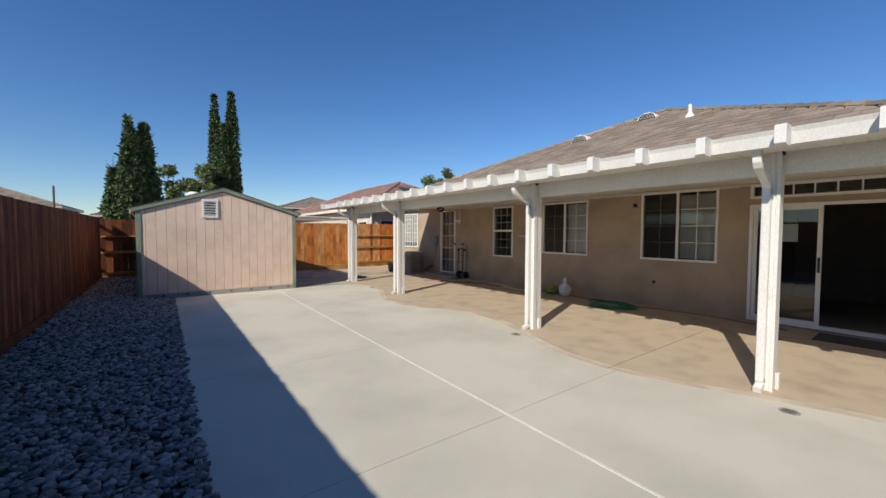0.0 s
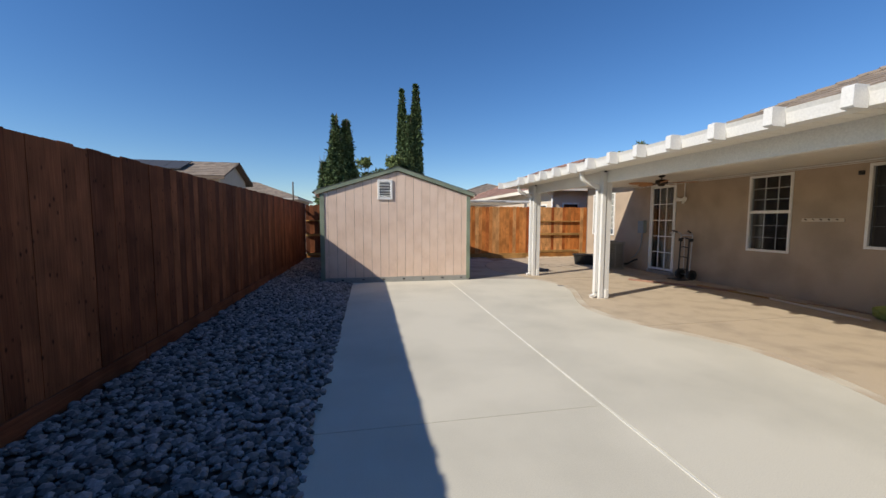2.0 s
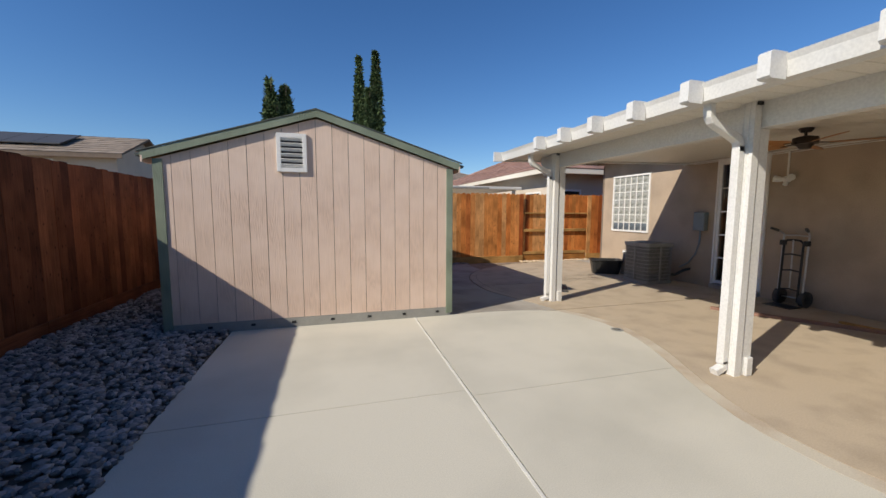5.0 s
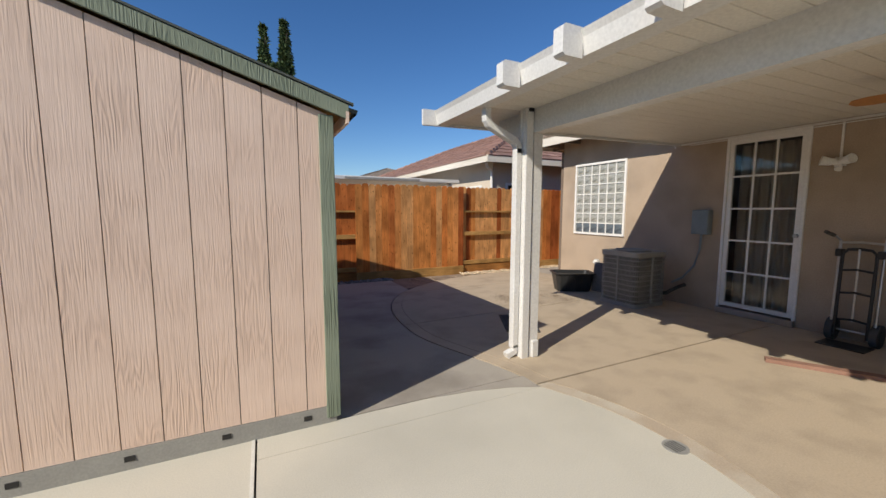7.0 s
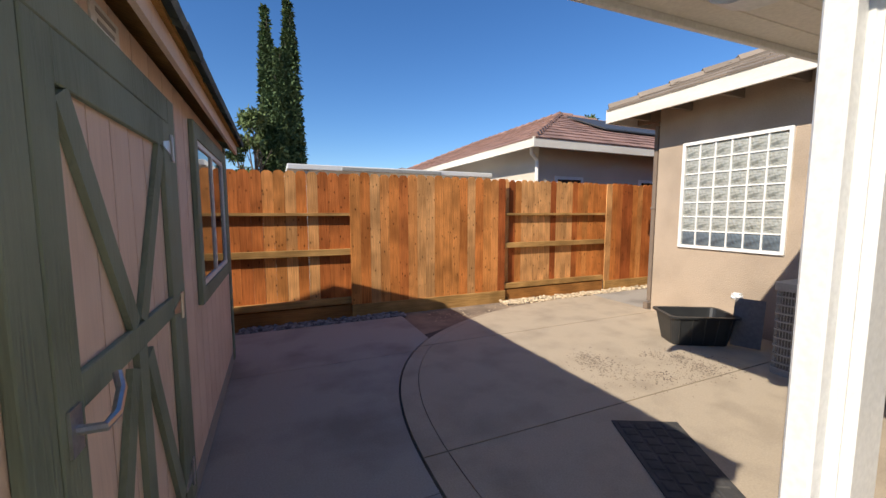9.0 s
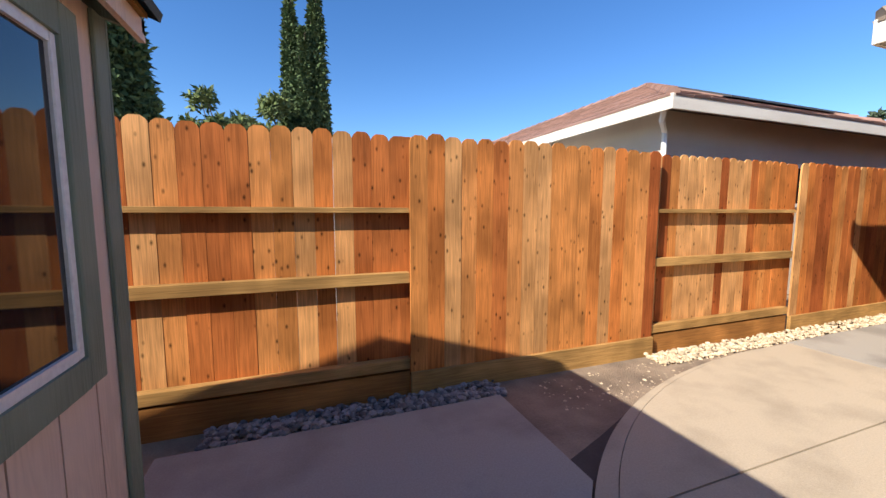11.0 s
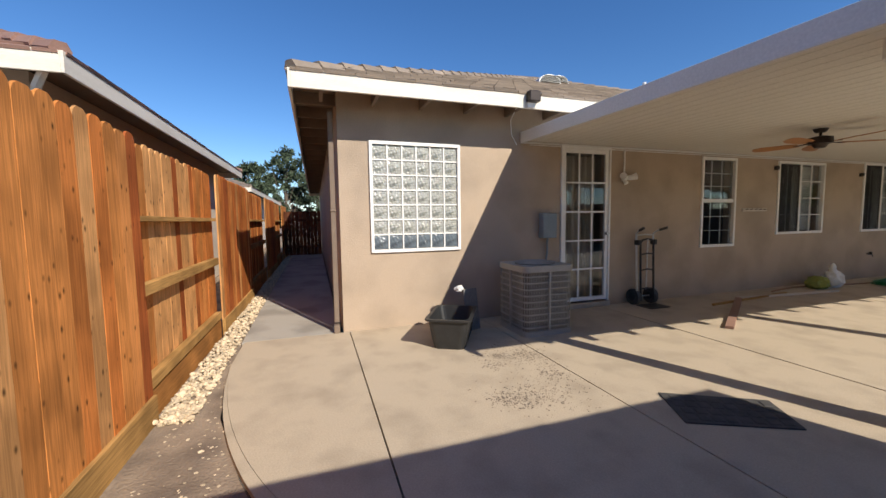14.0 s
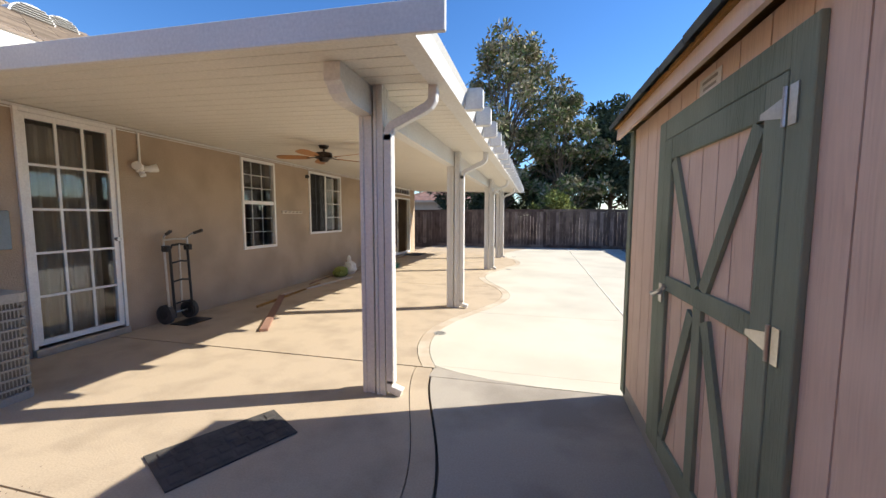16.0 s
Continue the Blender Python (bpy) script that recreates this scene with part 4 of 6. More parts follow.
def post_at(y):
    th = thing("patio_post", (5.12, y, 0), "white fluted aluminium post carrying the patio cover", "post", "patio posts")
    bm = bmesh.new()
    fluted(bm, 5.066, 5.140, y - 0.062, y + 0.062, 0.0, 2.382)
    part("post_front", bm, M_ALU, th)
    bm = bmesh.new()
    fluted(bm, 5.160, 5.262, y - 0.05, y + 0.05, 0.0, 2.168)
    part("post_back", bm, M_ALU, th)
    one_box("base_bracket", (5.175, y - 0.085, 0.0, 5.25, y - 0.052, 0.17), M_ALU, th, "", 0.006)
    one_box("post_cap", (5.08, y - 0.078, 2.35, 5.13, y - 0.064, 2.38), M_BLACKM, th)
    sp = thing("downspout", (5.03, y, 0), "white downspout with elbow from the gutter", "downspout", "patio downspouts")
    yy = y + 0.03
    for name, pts in (("pipe", [(5.028, yy, 0.1), (5.028, yy, 2.02)]), ("elbow", [(5.028, yy, 1.98), (5.027, yy, 2.03), (5.012, yy, 2.065), (4.985, yy, 2.09), (4.755, yy, 2.19), (4.71, yy, 2.215), (4.685, yy, 2.25), (4.68, yy, 2.30), (4.68, yy, 2.36)]), ("outlet", [(5.028, yy, 0.12), (5.035, yy, 0.06), (4.94, yy, 0.022)])):
        bm = bmesh.new()
        rings = []
        for i, p in enumerate(pts):
            p = Vector(p)
            d = (Vector(pts[min(i + 1, len(pts) - 1)]) - Vector(pts[max(i - 1, 0)])).normalized()
            sdir = Vector((0, 1, 0)).cross(d).normalized()
            rings.append([bm.verts.new(p + sdir * sx * 0.033 + Vector((0, sy * 0.035, 0))) for sx, sy in ((-1, -0.8), (-0.8, -1), (0.8, -1), (1, -0.8), (1, 0.8), (0.8, 1), (-0.8, 1), (-1, 0.8))])
        for a, b in zip(rings, rings[1:]):
            for k in range(8):
                bm.faces.new((a[k], a[(k + 1) % 8], b[(k + 1) % 8], b[k]))
        bm.faces.new(rings[0])
        bm.faces.new(rings[-1][::-1])
        part(name, bm, M_ALU, sp)


for y in (2.02, 5.05, 9.45, 12.41):
    post_at(y)

# ceiling fan
FX, FYY = 6.95, 10.14
fan = thing("ceiling_fan", (FX, FYY, 2.43), "dark bronze ceiling fan with honey wood blades", "ceiling fan")
bm = bmesh.new()
tube(bm, [(FX, FYY, 2.43), (FX, FYY, 2.40), (FX, FYY, 2.385)], 0.075, 16, 0.045)
part("canopy", bm, M_BRONZE, fan)
bm = bmesh.new()
tube(bm, [(FX, FYY, 2.39), (FX, FYY, 2.33)], 0.015, 8)
part("rod", bm, M_BRONZE, fan)
bm = bmesh.new()
tube(bm, [(FX, FYY, 2.34), (FX, FYY, 2.325)], 0.06, 18, 0.115)
tube(bm, [(FX, FYY, 2.325), (FX, FYY, 2.25)], 0.118, 18)
tube(bm, [(FX, FYY, 2.25), (FX, FYY, 2.20)], 0.085, 18, 0.05)
part("motor_housing", bm, M_BRONZE, fan)
for k in range(5):
    a = 0.35 + k * 2 * math.pi / 5
    ca, sa = math.cos(a), math.sin(a)
    bm = bmesh.new()
    bar(bm, (FX + 0.1 * ca, FYY + 0.1 * sa, 2.265), (FX + 0.24 * ca, FYY + 0.24 * sa, 2.25), 0.035, 0.008)
    iron = part("blade_iron", bm, M_BRONZE, fan)
    bm = bmesh.new()
    out = [(0.2, -0.045), (0.3, -0.062), (0.55, -0.072), (0.64, -0.05), (0.665, 0), (0.64, 0.05), (0.55, 0.072), (0.3, 0.062), (0.2, 0.045)]
    top = [bm.verts.new((FX + u * ca - v * sa, FYY + u * sa + v * ca, 2.262 + v * 0.22)) for u, v in out]
    bot = [bm.verts.new((p.co.x, p.co.y, p.co.z - 0.007)) for p in top]
    bm.faces.new(top)
    bm.faces.new(bot[::-1])
    for i in range(len(out)):
        j = (i + 1) % len(out)
        bm.faces.new((top[i], top[j], bot[j], bot[i]))
    part("blade", bm, M_BLADE, fan, "honey coloured wooden blade")

# ---- shed ----
SX0, SX1, SY0, SY1 = -0.24, 3.242, 12.02, 16.03
SE, SP = 2.05, 2.60
SM = (SX0 + SX1) / 2
shed = thing("shed", (SM, (SY0 + SY1) / 2, 0), "pink-beige wooden garden shed with sage green trim", "shed")
gable = lambda x: SE + (SP - SE) * (1 - abs(x - SM) / (SX1 - SM))
bm = bmesh.new()
slab_y([(SX0 + 0.016, 0.1), (SX1 - 0.016, 0.1), (SX1 - 0.016, SE - 0.02), (SM, SP - 0.02), (SX0 + 0.016, SE - 0.02)], bm, SY0 + 0.012, SY1 - 0.012)
part("body", bm, M_GAP, shed)
n = 18
for y0, y1 in ((SY0, SY0 + 0.018), (SY1 - 0.018, SY1)):
    for i in range(n):
        a = max(SX0 + 0.02, SX1 - 0.195 * (i + 1))
        b = min(SX1 - 0.02, SX1 - 0.195 * i - 0.0055)
        o = [(a, 0.12), (b, 0.12), (b, gable(b) - 0.01)]
        if a < SM < b:
            o.append((SM, SP - 0.01))
        o.append((a, gable(a) - 0.01))
        bm = bmesh.new()
        slab_y(o, bm, y0 + rng.uniform(0, 0.002), y1)
        part("siding_board", bm, M_SIDING, shed)
DY0, DY1, DZ0, DZ1 = 12.85, 13.88, 0.13, 1.82
for x0, x1 in ((SX1 - 0.018, SX1), (SX0, SX0 + 0.018)):
    n = 21
    for i in range(n):
        a = SY0 + 0.02 + i * (SY1 - SY0 - 0.04) / n
        b = SY0 + 0.02 + (i + 1) * (SY1 - SY0 - 0.04) / n - 0.007
        pieces = [(a, b, 0.12)]
        if x1 == SX1 and a < DY1 + 0.02 and b > DY0 - 0.02:
            pieces = [(a, b, DZ1 + 0.04)]
            if a < DY0 - 0.03:
                pieces = [(a, DY0 - 0.02, 0.12), (DY0 - 0.02, b, DZ1 + 0.04)]
            if b > DY1 + 0.03:
                pieces = [(a, DY1 + 0.02, DZ1 + 0.04), (DY1 + 0.02, b, 0.12)]
        for ya, yb, z0 in pieces:
            one_box("siding_board", (x0, ya, z0, x1, yb, SE - 0.005), M_SIDING, shed)
# skids with small openings
one_box("skirt", (SX0 + 0.02, SY0 - 0.004, -0.02, SX1 - 0.01, SY0 + 0.03, 0.118), M_ACGREY, shed, "grey painted floor joist skirt")
one_box("skirt", (SX1 - 0.03, SY0 + 0.031, -0.02, SX1 + 0.002, SY1, 0.118), M_ACGREY, shed)
for i in range(7):
    x = 0.2 + i * 0.47
    one_box("vent_slot", (x, SY0 - 0.008, 0.05, x + 0.05, SY0 - 0.003, 0.08), M_BLACKM, shed)
# corner and gable trim
for x0, x1 in ((SX0 - 0.012, SX0 + 0.085), (SX1 - 0.075, SX1 + 0.016)):
    for y0, y1 in ((SY0 - 0.016, SY0 - 0.001), (SY1 + 0.001, SY1 + 0.016)):
        one_box("corner_trim", (x0, y0, 0.04, x1, y1, SE - 0.01), M_GREEN, shed, "", 0.003)
for y0, y1 in ((SY0 + 0.0, SY0 + 0.075), (SY1 - 0.075, SY1)):
    one_box("corner_trim", (SX1 + 0.001, y0, 0.04, SX1 + 0.015, y1, SE - 0.01), M_GREEN, shed, "", 0.003)
ov = 0.11
for sgn in (-1, 1):
    xe = SM + sgn * (SX1 - SM + ov)
    ze = SE - (SP - SE) / (SX1 - SM) * ov
    for y0, y1 in ((SY0 - 0.045, SY0 - 0.018), (SY1 + 0.018, SY1 + 0.045)):
        bm = bmesh.new()
        slab_y([(SM, SP + 0.092), (xe, ze + 0.092), (xe, ze + 0.005), (SM, SP + 0.005)], bm, y0, y1)
        part("rake_board", bm, M_GREEN, shed)
    # thin dark edge metal over the rake boards
    for y0, y1 in ((SY0 - 0.052, SY0 - 0.016), (SY1 + 0.016, SY1 + 0.052)):
        bm = bmesh.new()
        slab_y([(SM, SP + 0.105), (xe + sgn * 0.03, ze + 0.105), (xe + sgn * 0.03, ze + 0.0925), (SM, SP + 0.0925)], bm, y0, y1)
        part("drip_edge", bm, M_SHINGLE, shed)
    # roof sheet with shingle courses
    bm = bmesh.new()
    slab_y([(SM, SP + 0.06), (xe + sgn * 0.02, ze + 0.05), (xe + sgn * 0.02, ze + 0.068), (SM, SP + 0.078)], bm, SY0 - 0.015, SY1 + 0.015)
    part("roof_sheet", bm, M_KICK, shed)
    vs, fc = [], []
    pitch = (SP - SE) / (SX1 - SM)
    tiled_face(vs, fc, (xe + sgn * 0.03, SY0 - 0.016, ze + 0.068), (0, 1, 0), (-sgn, 0, 0), SY1 - SY0 + 0.032, pitch, 0, 0, SX1 - SM + ov + 0.03, 0.14, 0.3, -0.004)
    o = ORIGIN[shed]
    tagged(raw_mesh("shingles", [(v[0] - o.x, v[1] - o.y, v[2] - o.z) for v in vs], fc, M_SHINGLE, shed), "dark green-grey asphalt shingles", kind="stuff")
    bm = bmesh.new()
    box(bm, xe - sgn * 0.02, SY0 - 0.045, ze - 0.02, xe, SY1 + 0.045, ze + 0.052)
    part("eave_board", bm, M_SIDING, shed)
bm = bmesh.new()
tube(bm, [(1.0, 14.2, 2.45), (1.0, 14.2, 2.58), (1.0, 14.2, 2.68), (1.0, 14.2, 2.74)], 0.3, 16, 0.12)
part("skylight_dome", bm, M_WHITE, shed, "white plastic roof dome")
# louvred vent
bm = bmesh.new()
vx0, vx1, vz0, vz1 = 1.035, 1.38, 1.935, 2.395
box(bm, vx0, SY0 - 0.03, vz0, vx0 + 0.05, SY0 - 0.002, vz1, 0.004)
box(bm, vx1 - 0.05, SY0 - 0.03, vz0, vx1, SY0 - 0.002, vz1, 0.004)
box(bm, vx0 + 0.05, SY0 - 0.029, vz0, vx1 - 0.05, SY0 - 0.002, vz0 + 0.05)
box(bm, vx0 + 0.05, SY0 - 0.029, vz1 - 0.05, vx1 - 0.05, SY0 - 0.002, vz1)
vent = part("vent_frame", bm, M_WHITE, shed, "white louvred gable vent")
one_box("vent_back", (vx0 + 0.05, SY0 - 0.006, vz0 + 0.05, vx1 - 0.05, SY0 - 0.003, vz1 - 0.05), M_BLACKM, vent)
for i in range(6):
    z = vz0 + 0.075 + i * 0.063
    bm = bmesh.new()
    bar(bm, (vx0 + 0.05, SY0 - 0.018, z), (vx1 - 0.05, SY0 - 0.018, z), 0.008, 0.04, (0, -0.55, 0.8))
    part("louvre", bm, M_WHITE, vent)

# shed door
X = SX1
for nm, c in (("door_casing", (X, DY0 - 0.11, 0.1, X + 0.022, DY0 - 0.004, DZ1 + 0.11)), ("door_casing", (X, DY1 + 0.004, 0.1, X + 0.022, DY1 + 0.11, DZ1 + 0.11)), ("door_casing", (X, DY0 - 0.004, DZ1 + 0.004, X + 0.021, DY1 + 0.004, DZ1 + 0.11))):
    one_box(nm, c, M_GREEN, shed, "", 0.003)
sd = one_box("shed_door", (X - 0.016, DY0, DZ0 - 0.02, X - 0.006, DY1, DZ1), M_GAP, shed, "pink-beige boarded door with green braces")
for i in range(7):
    a = DY0 + i * (DY1 - DY0) / 7
    one_box("door_board", (X - 0.006, a + 0.003, DZ0 - 0.02, X + 0.004, a + (DY1 - DY0) / 7 - 0.004, DZ1), M_SIDING, sd)
t0, t1 = X + 0.0045, X + 0.024
w = 0.105
one_box("stile", (t0, DY0, DZ0 - 0.02, t1, DY0 + w, DZ1), M_GREEN, sd, "", 0.003)
one_box("stile", (t0, DY1 - w, DZ0 - 0.02, t1, DY1, DZ1), M_GREEN, sd, "", 0.003)
for z0, z1 in ((DZ0 - 0.02, DZ0 + 0.09), (DZ1 - 0.11, DZ1), (1.02, 1.10)):
    one_box("door_rail", (t0, DY0 + w, z0, t1 - 0.001, DY1 - w, z1), M_GREEN, sd, "", 0.003)
ymid = (DY0 + DY1) / 2
one_box("center_stile", (t0, ymid - 0.04, DZ0 + 0.09, t1 - 0.002, ymid + 0.04, 1.02), M_GREEN, sd)
for ya, za, yb, zb in ((DY0 + w + 0.03, DZ1 - 0.12, ymid - 0.035, 1.10), (DY1 - w - 0.03, DZ1 - 0.12, ymid + 0.035, 1.10), (DY0 + w + 0.03, DZ0 + 0.1, ymid - 0.07, 0.98), (DY1 - w - 0.03, DZ0 + 0.1, ymid + 0.07, 0.98)):
    bm = bmesh.new()
    bar(bm, (X + 0.0135, ya, za), (X + 0.0135, yb, zb), 0.07, 0.017, (1, 0, 0))
    part("brace", bm, M_GREEN, sd)
for z in (1.72, 1.04, 0.25):
    bm = bmesh.new()
    box(bm, t1 - 0.001, DY1 + 0.02, z - 0.055, t1 + 0.003, DY1 + 0.055, z + 0.055)
    tube(bm, [(t1 + 0.004, DY1 + 0.004, z - 0.055), (t1 + 0.004, DY1 + 0.004, z + 0.055)], 0.007, 8)
    slab([(DY1 - 0.004, z - 0.03), (DY1 - 0.12, z - 0.009), (DY1 - 0.12, z + 0.009), (DY1 - 0.004, z + 0.03)], bm, t1, t1 + 0.003)
    part("hinge", bm, M_STEEL, sd, "galvanised strap hinge")
bm = bmesh.new()
tube(bm, [(t1, DY0 + 0.05, 1.0), (t1 + 0.05, DY0 + 0.055, 0.995), (t1 + 0.055, DY0 + 0.10, 1.0), (t1 + 0.045, DY0 + 0.17, 1.03), (t1 + 0.03, DY0 + 0.2, 1.06)], 0.011, 8)
box(bm, t1 - 0.001, DY0 + 0.025, 0.95, t1 + 0.006, DY0 + 0.075, 1.05)
part("handle", bm, M_STEEL, sd, "grey metal lever handle")
sign = one_box("name_plate", (X + 0.001, 13.22, 1.935, X + 0.006, 13.42, 2.005), M_PAPER, shed, "small white sign above the door")
for z, a, b in ((1.985, 13.25, 13.39), (1.957, 13.26, 13.38)):
    one_box("lettering", (X + 0.006, a, z - 0.006, X + 0.0075, b, z + 0.006), M_ACGREY, sign)
# shed window
wy0, wy1, wz0, wz1 = 14.42, 15.82, 0.92, 1.96
sw = ring_frame(wy0, wy1, wz0, wz1, X + 0.001, X + 0.03, 0.09, shed, "window_trim", "sage green window casing", M_GREEN)
ring_frame(wy0 + 0.09, wy1 - 0.09, wz0 + 0.09, wz1 - 0.09, X + 0.001, X + 0.02, 0.03, sw, "window_frame", "white metal sash")
one_box("meeting_stile", (X + 0.002, (wy0 + wy1) / 2 - 0.02, wz0 + 0.12, X + 0.019, (wy0 + wy1) / 2 + 0.02, wz1 - 0.12), M_WHITE, sw)
M_DARKGLASS = material("dark_window_glass", (0.012, 0.014, 0.016), rough=0.03, bump=0, spec=0.9)
one_box("pane", (X + 0.002, wy0 + 0.12, wz0 + 0.12, X + 0.008, wy1 - 0.12, wz1 - 0.12), M_DARKGLASS, sw)

# ---- fixtures on the house ----
box_th = thing("switch_box", (WX, 12.83, 1.1), "blue-grey electrical disconnect box on the stucco", "electrical box")
one_box("box_body", (WX - 0.11, 12.71, 1.10, WX - 0.003, 12.95, 1.46), M_BOXGREY, box_th, "", 0.008)
one_box("box_cover", (WX - 0.118, 12.72, 1.13, WX - 0.111, 12.94, 1.45), M_BOXGREY, box_th)
bm = bmesh.new()
tube(bm, [(WX - 0.05, 12.83, 1.10), (WX - 0.05, 12.84, 0.85), (WX - 0.06, 12.9, 0.62), (WX - 0.07, 13.05, 0.42), (WX - 0.1, 13.2, 0.32)], 0.016, 8)
part("conduit", bm, M_BOXGREY, box_th, "flexible grey conduit")
fl = thing("flood_light", (WX, 11.40, 1.92), "white double-headed security light with conduit", "light fixture")
one_box("junction_plate", (WX - 0.03, 11.36, 1.95, WX - 0.003, 11.46, 2.05), M_WHITE, fl, "", 0.005)
one_box("conduit", (WX - 0.022, 11.40, 2.05, WX - 0.004, 11.42, 2.44), M_WHITE, fl)
for s in (-1, 1):
    bm = bmesh.new()
    tube(bm, [(WX - 0.03, 11.41, 2.0), (WX - 0.09, 11.41 + s * 0.06, 2.0), (WX - 0.13, 11.41 + s * 0.13, 2.02)], 0.03, 10, 0.055)
    part("lamp_head", bm, M_WHITE, fl)
bm = bmesh.new()
tube(bm, [(WX - 0.03, 11.41, 1.96), (WX - 0.06, 11.41, 1.91)], 0.03, 10, 0.035)
part("presence_sensor", bm, M_WHITE, fl)
ef = thing("flood_light", (EX - 0.03, 13.4, 2.85), "dark flood light on the eave fascia", "light fixture")
one_box("housing", (EX - 0.13, 13.32, 2.84, EX - 0.032, 13.48, 2.97), M_BRONZE, ef, "", 0.01)
one_box("back_plate", (EX - 0.045, 13.36, 2.78, EX - 0.031, 13.46, 2.84), M_WHITE, ef)
cb = thing("cable", (WX - 0.02, 13.35, 2.4), "thin white cable looping down from the eave", "cable")
bm = bmesh.new()
tube(bm, [(EX - 0.02, 13.55, 2.86), (EX + 0.2, 13.5, 2.8), (WX - 0.02, 13.42, 2.75), (WX - 0.012, 13.40, 2.55), (WX - 0.012, 13.32, 2.42)], 0.007, 6)
part("wire", bm, M_WHITE, cb)
wire = thing("cable", (WX - 0.02, 7, 2.43), "thin white cable along the wall under the ceiling", "cable")
bm = bmesh.new()
tube(bm, [(WX - 0.012, 13.1, 2.43), (WX - 0.012, 10, 2.425), (WX - 0.012, 3.3, 2.43)], 0.006, 6)
part("wire", bm, M_WHITE, wire)
for y, z in ((7.86, 2.26), (5.2, 2.2)):
    ht = thing("wall_sensor", (WX, y, z), "small black sensor on the stucco wall", "sensor")
    one_box("housing", (WX - 0.07, y - 0.03, z - 0.035, WX - 0.003, y + 0.03, z + 0.035), M_BLACKM, ht, "", 0.008)
rack = thing("key_rack", (WX, 8.35, 1.49), "weathered wooden peg rack on the stucco", "rack")
one_box("backboard", (WX - 0.018, 8.05, 1.46, WX - 0.003, 8.70, 1.52), M_STUCCO2, rack, "", 0.003)
for i in range(5):
    bm = bmesh.new()
    tube(bm, [(WX - 0.018, 8.14 + i * 0.12, 1.49), (WX - 0.06, 8.14 + i * 0.12, 1.50)], 0.009, 6)
    part("peg", bm, M_TRIM, rack)
hd = thing("downspout", (WX + 0.05, 15.86, 0), "brown downspout at the corner of the house", "downspout")
for nm, c in (("pipe", (WX + 0.03, 15.80, 0.12, WX + 0.10, 15.86, 2.7)), ("strap", (WX + 0.02, 15.795, 1.5, WX + 0.11, 15.865, 1.53)), ("outlet", (WX - 0.03, 15.80, 0.0, WX + 0.09, 15.87, 0.1))):
    one_box(nm, c, M_TRIM, hd, "", 0.006)
tap = thing("hose_tap", (WX, 4.4, 0.45), "small brass hose tap on the wall", "tap")
bm = bmesh.new()
tube(bm, [(WX - 0.003, 4.75, 0.52), (WX - 0.08, 4.75, 0.52), (WX - 0.1, 4.75, 0.47)], 0.014, 8)
part("spout", bm, M_BRONZE, tap)
bm = bmesh.new()
tube(bm, [(WX - 0.06, 4.75, 0.53), (WX - 0.06, 4.75, 0.57)], 0.03, 8)
part("wheel_handle", bm, M_BRONZE, tap)

# ---- air conditioner ----
AX0, AX1, AY0, AY1, AH = 7.73, 8.40, 13.12, 13.79, 0.83
ac = thing("air_conditioner", ((AX0 + AX1) / 2, (AY0 + AY1) / 2, 0), "grey louvred air conditioner condenser on the patio", "air conditioner")
AR = 0.07


def rounded(x0, y0, x1, y1, r, n=4):
    out = []
    for cx, cy, a0 in ((x1 - r, y1 - r, 0), (x0 + r, y1 - r, 90), (x0 + r, y0 + r, 180), (x1 - r, y0 + r, 270)):
        for i in range(n + 1):
            a = radians(a0 + 90 * i / n)
            out.append((cx + r * math.cos(a), cy + r * math.sin(a)))
    return out


bm = bmesh.new()
prism(bm, rounded(AX0 + 0.03, AY0 + 0.03, AX1 - 0.03, AY1 - 0.03, AR), 0.05, AH - 0.05)
part("coil", bm, M_COIL, ac, "dark coil behind the louvres")
bm = bmesh.new()
prism(bm, rounded(AX0, AY0, AX1, AY1, AR), 0.0, 0.06)
part("base_pan", bm, M_ACGREY, ac)
bm = bmesh.new()
prism(bm, rounded(AX0 - 0.005, AY0 - 0.005, AX1 + 0.005, AY1 + 0.005, AR), AH - 0.07, AH)
lid = part("top_cover", bm, M_ACGREY, ac)
for i in range(9):
    z = 0.10 + i * 0.075
    bm = bmesh.new()
    th_ = 0.013
    o1, o2 = rounded(AX0 + 0.004, AY0 + 0.004, AX1 - 0.004, AY1 - 0.004, AR, 3), rounded(AX0 + 0.026, AY0 + 0.026, AX1 - 0.026, AY1 - 0.026, AR - 0.02, 3)
    k = len(o1)
    ra, rb = [bm.verts.new((x, y, z)) for x, y in o1], [bm.verts.new((x, y, z + th_)) for x, y in o1]
    rc = [bm.verts.new((x, y, z + th_)) for x, y in o2]
    for j in range(k):
        q = (j + 1) % k
        bm.faces.new((ra[j], ra[q], rb[q], rb[j]))
        bm.faces.new((rb[j], rb[q], rc[q], rc[j]))
    part("louvre", bm, M_ACGREY, ac)
bm = bmesh.new()
o1 = rounded(AX0 + 0.012, AY0 + 0.012, AX1 - 0.012, AY1 - 0.012, AR - 0.01, 3)
for (xa, ya), (xb, yb) in zip(o1, o1[1:] + o1[:1]):
    m = max(1, round(math.hypot(xb - xa, yb - ya) / 0.022))
    for k in range(m):
        x, y = xa + (xb - xa) * k / m, ya + (yb - ya) * k / m
        box(bm, x - 0.0024, y - 0.0024, 0.06, x + 0.0024, y + 0.0024, AH - 0.07)
tagged(part("wire_guard", bm, M_ACGREY, ac), kind="stuff")
